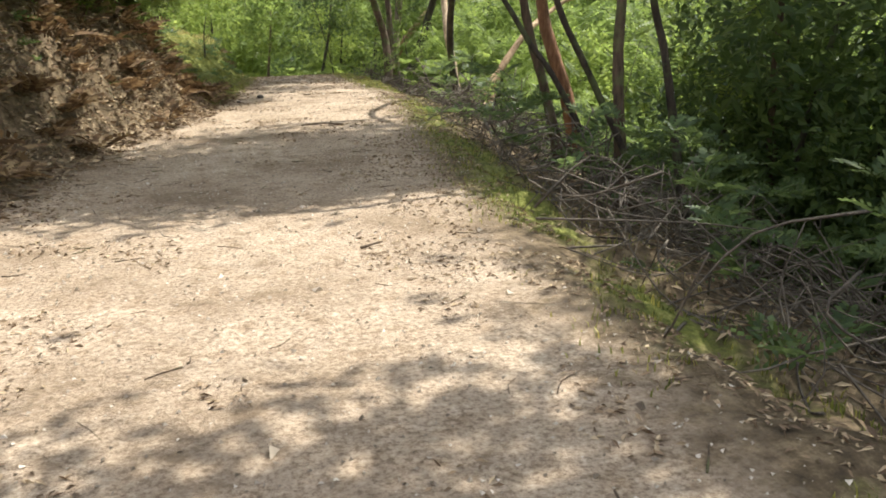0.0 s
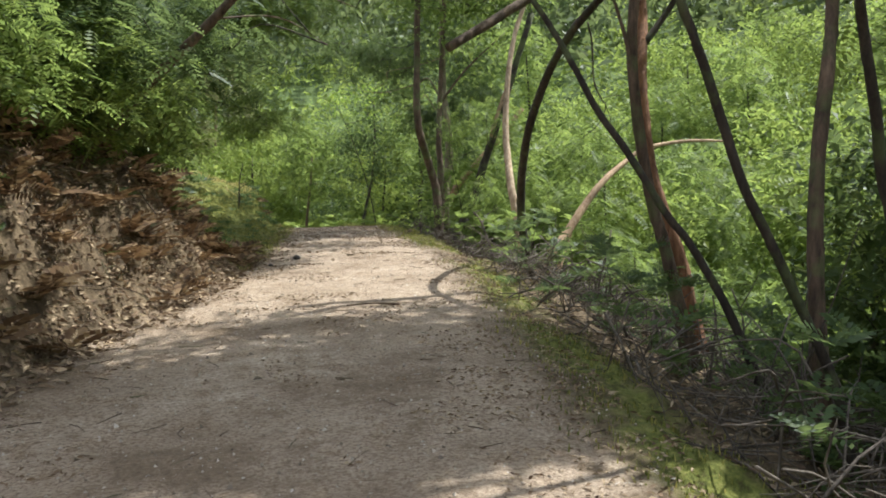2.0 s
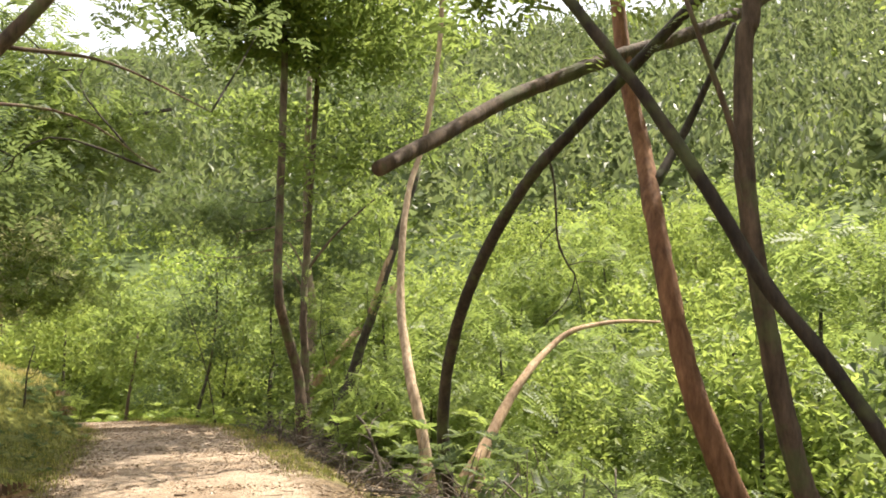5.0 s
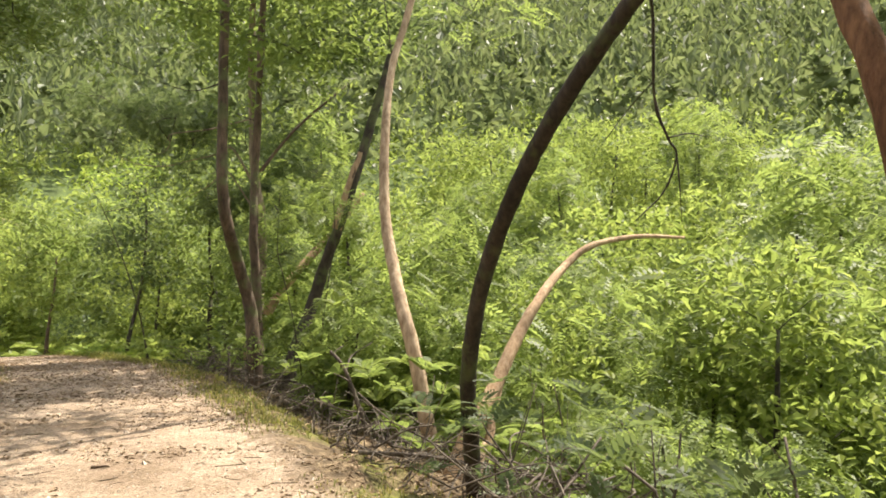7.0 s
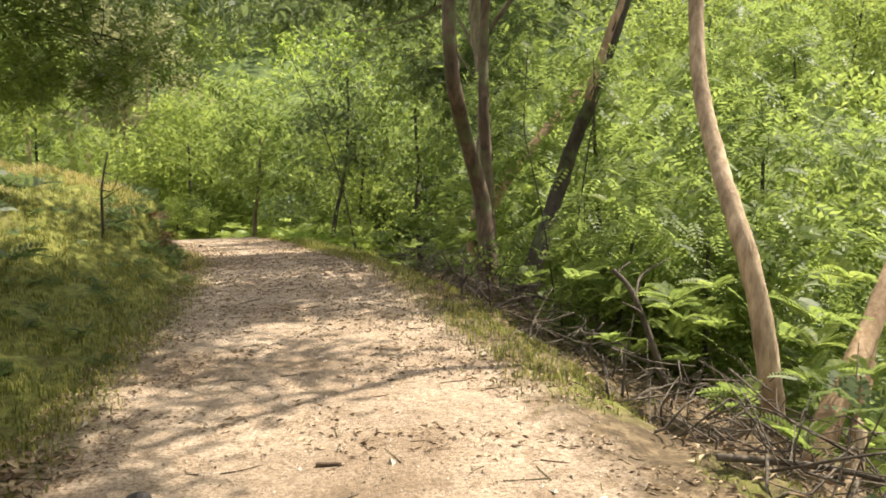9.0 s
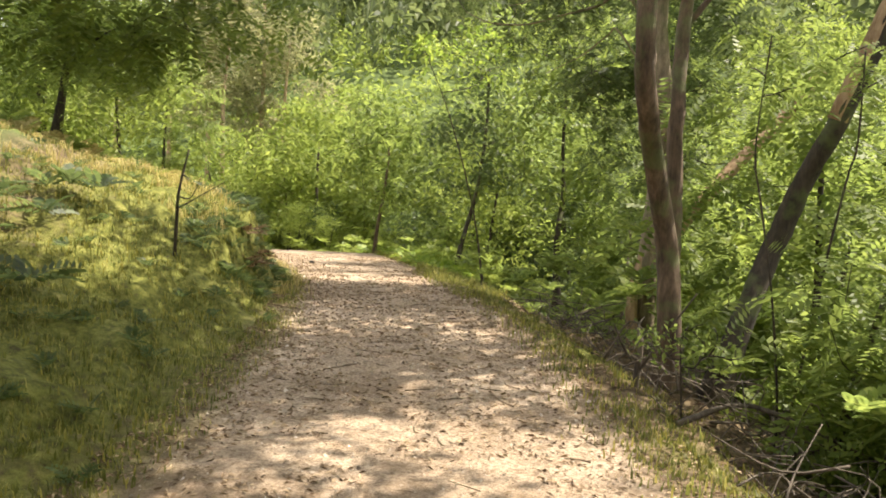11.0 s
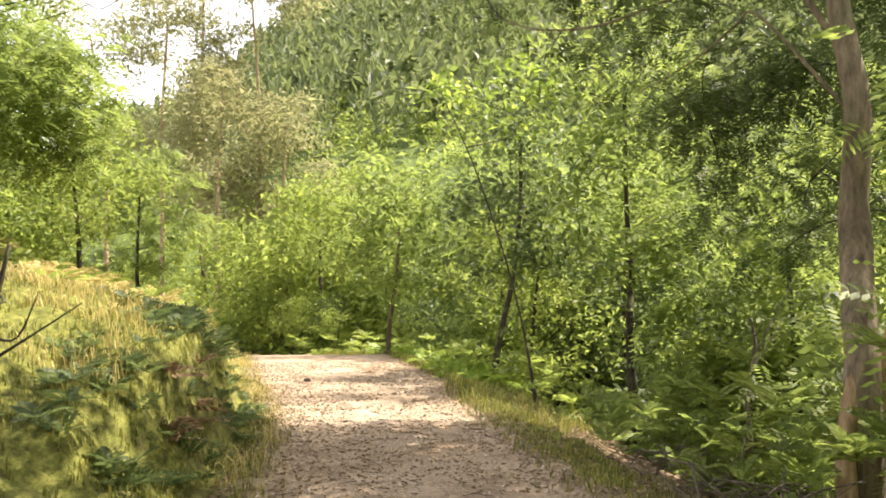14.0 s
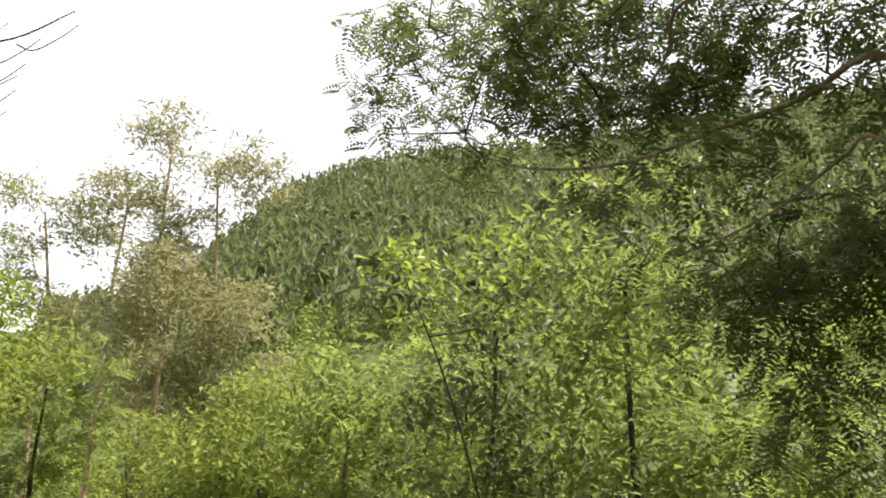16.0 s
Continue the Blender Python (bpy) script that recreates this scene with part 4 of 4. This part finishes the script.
# ---- woods on the far hill ----
def hill_pines():
    r = np.random.default_rng(9)
    n = 11000
    dist = 70 + 260 * r.uniform(0, 1, n) ** 0.8
    b = np.radians(r.uniform(-22, 75, n))
    x, y = dist * np.sin(b), 18 + dist * np.cos(b)
    z = level(x, y)
    h = r.uniform(2.5, 10.0, n) * (0.7 + dist / 500)
    per = 16
    s = np.tile(np.linspace(0.12, 1.0, per), n)
    wide = np.repeat(h, per) * 0.2 * (1.08 - s)
    a = r.uniform(0, 2 * np.pi, n * per)
    at = np.stack([np.repeat(x, per) + np.cos(a) * wide, np.repeat(y, per) + np.sin(a) * wide, np.repeat(z, per) + np.repeat(h, per) * s], 1)
    g = leaves(at, 0.95, 0.32, r, droop=-1.8, out=np.stack([np.cos(a), np.sin(a), 0.4 + 0 * a], 1) * 0.6)
    k = np.repeat(np.repeat(h, per), 4)[:, None] / 3.6
    centre = np.repeat(at, 4, 0)
    me = geo_mesh("hill_pines", Geo(centre + (g.v - centre) * k, g.t, g.q), LEAF_PINE_HAZED, False)
    tagged(new("hill_pines", me), "pine woods covering the far hill, distance haze put into their green", "woods", kind="stuff")


def hill_scrub():
    """Bright scrub on the near flanks of the valley."""
    r = np.random.default_rng(10)
    n = 2600
    dist = 26 + 150 * r.uniform(0, 1, n) ** 1.3
    b = np.radians(r.uniform(-30, 95, n))
    x, y = dist * np.sin(b), 18 + dist * np.cos(b)
    keep = (x - edge_right(y) > 3) | (y > 62)
    x, y, dist = x[keep], y[keep], dist[keep]
    n = len(x)
    c = np.stack([x, y, level(x, y) + r.uniform(0.4, 1.6, n)], 1)
    per = 26
    size = np.repeat(r.uniform(0.7, 1.5, n) * (0.8 + dist / 120), per)[:, None]
    d = r.standard_normal((n * per, 3))
    d /= np.linalg.norm(d, axis=1)[:, None]
    at = np.repeat(c, per, 0) + d * size * np.array([1, 1, 0.9])
    g = leaves(at, 0.42, 0.22, r)
    k = np.repeat(np.repeat(0.6 + dist / 70, per), 4)[:, None]
    centre = np.repeat(at, 4, 0)
    me = geo_mesh("hill_scrub", Geo(centre + (g.v - centre) * k, g.t, g.q), LEAF_BRIGHT, False)
    tagged(new("hill_scrub", me), "bright green scrub across the valley slopes", "scrub", kind="stuff")


def hill_broadleaf():
    """Looser grey-green trees standing among the pines and on the ridge."""
    r = np.random.default_rng(12)
    n = 420
    dist = np.where(r.uniform(0, 1, n) < 0.45, r.uniform(285, 325, n), r.uniform(60, 280, n))
    b = np.radians(r.uniform(-20, 60, n))
    x, y = dist * np.sin(b), 18 + dist * np.cos(b)
    h = r.uniform(7, 12, n) * (0.6 + dist / 600)
    per = 60
    s = r.uniform(0.35, 1.0, (n, per)) ** 0.8
    wide = h[:, None] * 0.2 * np.sin(np.pi * s) + 0.3
    d = r.standard_normal((n, per, 2)) * wide[..., None] * 0.7
    at = np.stack([x[:, None] + d[..., 0], y[:, None] + d[..., 1], level(x, y)[:, None] + h[:, None] * s], -1).reshape(-1, 3)
    g = leaves(at, 1.5, 0.8, r, 0.1)
    tagged(new("hill_trees", geo_mesh("hill_trees", g, LEAF_PINE_HAZED, False)), "grey-green broadleaf trees scattered over the hill", "woods", kind="stuff")


hill_pines()
hill_scrub()
hill_broadleaf()


# ---- low growth ----
def blades(x, y, height, width, r, mat, name, label, lean=0.5, lift=0.0):
    n = len(x)
    z = level(x, y) - 0.01 + lift
    a = r.uniform(0, 2 * np.pi, n)
    h = height * r.uniform(0.45, 1.4, n)
    d = np.stack([np.cos(a), np.sin(a), 0 * a], 1)
    s = np.stack([-np.sin(a), np.cos(a), 0 * a], 1) * (width * r.uniform(0.6, 1.4, n))[:, None]
    b = np.stack([x, y, z], 1)
    bend = (lean * r.uniform(0.2, 1.3, n) * h)[:, None]
    up = np.array([0, 0, 1.0])
    m = b + d * bend * 0.3 + up * (h * 0.6)[:, None]
    t = b + d * bend + up * (h * (1 - 0.25 * lean))[:, None]
    v = np.stack([b - s, b + s, m + s * 0.7, m - s * 0.7, t], 1).reshape(-1, 3)
    k = np.arange(n)[:, None] * 5
    me = mesh_from(name, v, [k + [3, 2, 4], k + [0, 1, 2, 3]], mat, False)
    return tagged(new(name, me), label, "grass", kind="stuff")


def along(r, n, y0, y1, side, d0, d1, power=1.0):
    """Places beside the track: side 1 right, -1 left, at distances d0 to d1 from its edge."""
    y = r.uniform(y0, y1, n)
    d = d0 + (d1 - d0) * r.uniform(0, 1, n) ** power
    tuft = 0.1 * r.standard_normal(n)
    return (edge_right(y) + d + tuft if side > 0 else edge_left(y) - d - tuft), y


r = np.random.default_rng(21)
x, y = along(r, 26000, 3, 40, 1, 0.0, 0.95)
keep = (ripple(x, y, 0.5, 3) > -0.35) & (ripple(x, y, 1.1, 3) > -0.25 - 0.03 * np.maximum(y - 14, 0))
blades(x[keep], y[keep], 0.045, 0.004, r, GRASS, "verge_grass", "short yellow-green mossy grass along the track edge")
x, y = along(r, 11000, 16.5, 28, 1, 0.0, 0.75)
keep = ripple(x, y, 0.45, 13) > -0.4
blades(x[keep], y[keep], 0.065, 0.0045, r, GRASS, "verge_grass", "tufted yellow-green grass on the shoulder of the track")
x, y = along(r, 58000, 14.0, 30, -1, 0.05, 3.0, 1.1)
keep = (ripple(x, y, 0.5, 1) > -0.45)
blades(x[keep], y[keep], 0.06, 0.0045, r, GRASS, "bank_grass", "mossy green and yellow grass on the low bank")
x, y = along(r, 30000, 22.5, 42, -1, 0.05, 3.8, 1.0)
keep = (ripple(x, y, 0.7, 5) > 0.0) & ((edge_left(y) - x > 0.75) | (edge_left(y) - x < 0.3) | (y > 28))
blades(x[keep], y[keep], 0.15, 0.0045, r, GRASS_DRY, "dry_grass", "tall dry straw grass on top of the bank", 0.7)
x, y = along(r, 9000, 26, 42, 1, 0.1, 1.3)
blades(x, y, 0.16, 0.006, r, GRASS, "edge_grass", "fresh green grass at the far track edge", 0.7)


def scatter_leaves(n, x, y, length, width, mat, name, label, category, lift=0.006, seed=3):
    r = np.random.default_rng(seed)
    at = np.stack([x, y, level(x, y) + lift], 1)
    g = leaves(at, length, width, r, droop=0.0, flat=0.12)
    tagged(new(name, geo_mesh(name, g, mat, False)), label, category, kind="stuff")


# Fallen leaves: thin on the middle of the track, thick along its sides and on the banks
y = r.uniform(3, 34, 50000)
s = r.beta(0.55, 0.55, len(y))
x = edge_left(y) - 0.25 + (edge_right(y) - edge_left(y) + 0.6) * s
keep = ripple(x, y, 0.7, 8) + 1.6 * np.abs(s - 0.5) + np.clip((y - 16) / 6, -0.2, 0.5) > 0.34
scatter_leaves(0, x[keep], y[keep], 0.038, 0.013, BROWN_LEAVES, "fallen_leaves", "brown fallen leaves strewn over the sandy track", "leaves")
x, y = along(r, 30000, 2, 16, -1, 0.0, 2.6)
scatter_leaves(0, x, y, 0.085, 0.03, BROWN_LEAVES, "bank_litter", "tan and brown dead leaves covering the earth bank", "leaves", 0.015, 4)
x, y = along(r, 16000, 2, 30, 1, 0.5, 4.0)
scatter_leaves(0, x, y, 0.08, 0.02, BROWN_LEAVES, "slope_litter", "brown dead leaves on the shaded slope", "leaves", 0.015, 6)


def brush(n, y0, y1, d0, d1, seed, name, label, mat, size, side=1, high=0.5):
    """A tangle of thin dead branches."""
    r = np.random.default_rng(seed)
    x, y = along(r, n, y0, y1, side, d0, d1)
    out = []
    for a, b in zip(x, y):
        z = float(level(a, b)) + r.uniform(0, high) * 0.5
        d = r.standard_normal(3) * np.array([1, 1, 0.55]) + np.array([0, 0, 0.25])
        d *= size * r.uniform(0.4, 1.3) / np.linalg.norm(d)
        p = np.array([a, b, z])
        bend = r.standard_normal(3) * 0.15 * size
        line = smooth_line([p - d * 0.5, p + bend, p + d * 0.5], 3)
        line[:, 2] = np.maximum(line[:, 2], level(line[:, 0], line[:, 1]) + 0.005)
        rad = r.uniform(0.003, 0.009)
        out.append(tube(line, rad, rad * 0.4, 4, 0.1, r))
    tagged(new(name, geo_mesh(name, joined(out), mat)), label, "brushwood", kind="stuff")


brush(1500, 3.5, 15, 0.5, 3.4, 41, "dry_brush", "tangle of grey dead twigs on the slope", DEAD_TWIG, 0.75, 1, 0.9)
brush(700, 15, 24, 0.6, 2.4, 42, "dry_brush", "tangle of grey dead twigs below the track edge", DEAD_TWIG, 0.55, 1, 0.6)
brush(160, 3, 15, 0.2, 2.2, 43, "root_tangle", "bare roots and twigs on the earth bank", BARK_BROWN, 0.6, -1, 0.2)


def low_plants(n, y0, y1, d0, d1, side, seed, name, label, mat, length, up=0.3, pairs=7, leaf=0.22):
    """Feathery low plants: sprays of fronds from the ground."""
    r = np.random.default_rng(seed)
    x, y = along(r, n, y0, y1, side, d0, d1)
    per = 7
    a = r.uniform(0, 2 * np.pi, n * per)
    at = np.repeat(np.stack([x, y, level(x, y) + r.uniform(0, up, n)], 1), per, 0)
    way = np.stack([np.cos(a), np.sin(a), r.uniform(0.3, 1.2, n * per)], 1)
    g = fronds(at, way, length, r, pairs, leaf)
    tagged(new(name, geo_mesh(name, g, mat, False)), label, "plants", kind="stuff")


low_plants(420, 3, 15, 0.6, 4.0, 1, 51, "undergrowth", "dark green low plants in the shaded brush", LEAF_DARK, 0.2, 0.9, 6)
low_plants(260, 15, 30, 0.8, 4.0, 1, 52, "undergrowth", "feathery green seedlings below the track edge", LEAF_FERNY, 0.26, 0.8, 11, 0.18)
low_plants(190, 2, 15, 1.0, 3.2, -1, 53, "bank_plants", "green plants hanging over the bank top", LEAF_DARK, 0.3, 0.4, 8)
low_plants(220, 2.5, 15, 0.1, 1.7, -1, 57, "dead_ferns", "brown dead fern fronds hanging on the earth bank", DEAD_FERN, 0.34, 0.15, 8)
low_plants(150, 3, 15, 0.5, 1.9, -1, 58, "bank_plants", "small green plants growing on the earth bank", LEAF_DARK, 0.18, 0.1, 6)
low_plants(200, 27, 46, 0.8, 7.0, -1, 59, "dry_bracken", "straw-coloured dry bracken on the slope", GRASS_DRY, 0.3, 0.3, 9)
low_plants(140, 16, 28, 0.3, 3.0, -1, 60, "bank_plants", "small green plants among the bank grass", LEAF_DARK, 0.14, 0.02, 6)
low_plants(200, 30, 45, 0.4, 2.4, 1, 61, "edge_plants", "fresh green seedlings crowding the track edge", LEAF_BRIGHT, 0.32, 0.6, 7)
low_plants(150, 16.5, 25, 1.2, 4.2, 1, 62, "undergrowth", "bright feathery seedlings on the sunny slope", LEAF_BRIGHT, 0.26, 1.4, 12, 0.17)
low_plants(9, 22.3, 25.8, 0.3, 0.85, -1, 63, "dead_ferns", "brown dead fronds hanging on the bank face", DEAD_FERN, 0.2, 0.1, 8)
low_plants(130, 21.8, 26.5, 0.25, 1.1, -1, 64, "bank_plants", "green plants growing on the bank face", LEAF_DARK, 0.17, 0.05, 7)
low_plants(60, 30, 38, 0.3, 1.3, 1, 54, "fern_patch", "bright yellow-green ferns at the track edge", LEAF_FERN, 0.5, 0.1, 10)
low_plants(70, 26, 42, 1.0, 5.0, -1, 55, "bracken", "dry and green bracken on the bank", LEAF_BRIGHT, 0.34, 0.2, 9)
low_plants(40, 16.5, 22, 1.4, 3.4, -1, 56, "bank_plants", "green broad plants on the shaded bank", LEAF_DARK, 0.34, 0.2)


def twig_litter(n, seed):
    """Bits of twig lying on the sand."""
    r = np.random.default_rng(seed)
    y = r.uniform(3, 34, n)
    x = edge_left(y) + (edge_right(y) - edge_left(y)) * r.uniform(-0.05, 1.1, n)
    out = []
    for p, q in zip(x, y):
        a, h = r.uniform(0, 6.28), r.uniform(0.03, 0.1)
        d = np.array([math.cos(a), math.sin(a)]) * h
        pts = [(p - d[0], q - d[1]), (p + r.normal() * 0.012, q + r.normal() * 0.012), (p + d[0], q + d[1])]
        rad = r.uniform(0.0015, 0.004)
        out.append(tube(smooth_line([(u, w, float(level(u, w)) + rad * 1.2) for u, w in pts], 2), rad, rad * 0.6, 4, 0.1, r))
    tagged(new("twig_litter", geo_mesh("twig_litter", joined(out), BARK_BROWN)), "small brown twigs strewn over the sandy track", "twigs", kind="stuff")


twig_litter(520, 71)


def gravel(n, seed):
    """Small chips of pale stone and bark on the sand."""
    r = np.random.default_rng(seed)
    y = 3 + 31 * r.uniform(0, 1, n) ** 1.1
    x = edge_left(y) + (edge_right(y) - edge_left(y)) * r.uniform(0, 1.08, n)
    c = np.stack([x, y, level(x, y) + 0.002], 1)
    size = r.uniform(0.003, 0.011, (n, 1, 1)) * (1 + 1.2 * (r.uniform(0, 1, (n, 1, 1)) > 0.96))
    shape = np.array([[1, 0, 0], [-0.5, 0.8, 0], [-0.5, -0.8, 0], [0, 0, 0.8]])
    v = (c[:, None] + (shape[None] + 0.3 * r.standard_normal((n, 4, 3))) * size).reshape(-1, 3)
    k = np.arange(n)[:, None] * 4
    t = np.concatenate([k + [0, 1, 3], k + [1, 2, 3], k + [2, 0, 3]])
    tagged(new("gravel", mesh_from("gravel", v, [t], CHIPS, False)), "small pale stone chips scattered on the track", "gravel", kind="stuff")


gravel(14000, 72)


# ---- small things on the track ----
def pebble(x, y, size, seed):
    r = np.random.default_rng(seed)
    bm = bmesh.new()
    bmesh.ops.create_icosphere(bm, subdivisions=2, radius=size)
    for v in bm.verts:
        v.co = v.co * (1 + 0.22 * noise.noise(v.co * (3 / size) * 0.3 + Vector((seed, 0, 0)))) * 1.0
        v.co.z *= 0.7
    me = bpy.data.meshes.new("stone")
    bm.to_mesh(me)
    bm.free()
    me.materials.append(STONE)
    ob = new("stone", me)
    ob.matrix_basis = pose(*ground_point(x, y, size * 0.4), 0, 0, 40 * seed)
    tagged(ob, "small dark stone lying on the sandy track", "stone", "track stones")


pebble(-0.28, 15.33, 0.055, 1)
pebble(-1.35, 29.9, 0.05, 2)
pebble(-0.6, 14.6, 0.03, 3)


def stick(pts, rad, seed, label="dry brown stick lying on the sandy track", mat=BARK_BROWN, group="sticks"):
    p = [ground_point(a, b, rad * 0.8 + up) for a, b, up in pts]
    line = smooth_line(p, 4)
    tagged(new("stick", geo_mesh("stick", tube(line - line[0], rad, rad * 0.5, 7, 0.12, np.random.default_rng(seed)), mat)), label, "stick", group).matrix_basis = Matrix.Translation(line[0])


stick([(0.74, 11.28, 0), (0.49, 11.3, 0.01), (0.25, 11.25, 0)], 0.012, 1)
stick([(0.42, 15.55, 0), (0.53, 15.53, 0)], 0.012, 2)
stick([(2.2, 15.3, 0.05), (2.75, 15.2, 0.15), (3.5, 14.95, 0.35), (4.4, 14.7, 0.5)], 0.018, 4, "long dead branch lying along the slope", DEAD_TWIG, "branches")
stick([(0.4, 5.9, 0), (0.52, 5.95, 0.01)], 0.008, 5)
stick([(2.1, 19.0, 0.05), (2.6, 19.1, 0.25), (3.4, 18.9, 0.3)], 0.02, 6, "long dead branch lying along the slope", DEAD_TWIG, "branches")


def snag(pts, rad, seed, name, label, mat):
    line = smooth_line(pts, 5)
    top = thing(name, label, "dead wood", at=Matrix.Translation(line[0]))
    r = np.random.default_rng(seed)
    part("stem", geo_mesh("stem", tube(line - line[0], rad, rad * 0.5, 8, 0.12, r), mat), top)
    for k in (0.45, 0.6, 0.8):
        a = line[int(len(line) * k)] - line[0]
        d = r.standard_normal(3) * 0.18 + np.array([0, 0, 0.16])
        part("twig", geo_mesh("twig", tube(smooth_line([a, a + d * 0.6 + r.standard_normal(3) * 0.03, a + d * 1.4], 4), rad * 0.45, rad * 0.15, 5, 0.1, r), mat), top)


snag([(2.97, 17.28, -0.3), (2.87, 17.35, 0.07), (2.77, 17.43, 0.38), (2.66, 17.5, 0.53)], 0.028, 1, "dead_stump", "twisted pale dead stem below the track edge", DEAD_TWIG)
snag([(2.0, 19.6, -0.1), (2.02, 19.6, 0.15), (2.03, 19.6, 0.34)], 0.03, 2, "dead_stump", "short pale broken stump in the grass", DEAD_TWIG)
snag([(3.75, 26.2, -0.8), (3.72, 26.2, -0.2), (3.8, 26.2, 0.3), (3.76, 26.2, 0.6)], 0.025, 3, "dead_stump", "pale dead sapling stem in the undergrowth", DEAD_TWIG)
snag([(-1.62, 21.6, 0.3), (-1.6, 21.6, 0.8), (-1.58, 21.6, 1.1), (-1.5, 21.6, 1.45)], 0.018, 4, "dead_stalk", "dark forked dead stalk standing on the bank", BARK_DARK)
r = np.random.default_rng(91)
for x, y, h in ((4.2, 15.8, 1.0), (4.6, 16.4, 1.3), (4.9, 15.6, 0.9), (5.3, 16.8, 1.4), (3.9, 15.2, 0.7), (3.3, 10.0, 0.9), (2.9, 9.6, 0.8), (3.0, 12.2, 1.0), (3.4, 13.4, 1.0), (2.7, 8.0, 0.7)):
    z = float(level(x, y))
    d = r.standard_normal(4) * 0.12
    snag([(x, y, z - 0.15), (x + d[0], y + d[1], z + h * 0.4), (x + d[0] + d[2] * 0.5, y + d[1], z + h * 0.7), (x + d[2], y + d[3], z + h)], 0.013, int(x * 10 + y), "dead_stalk", "thin grey dead stalk rising from the brush", DEAD_TWIG)
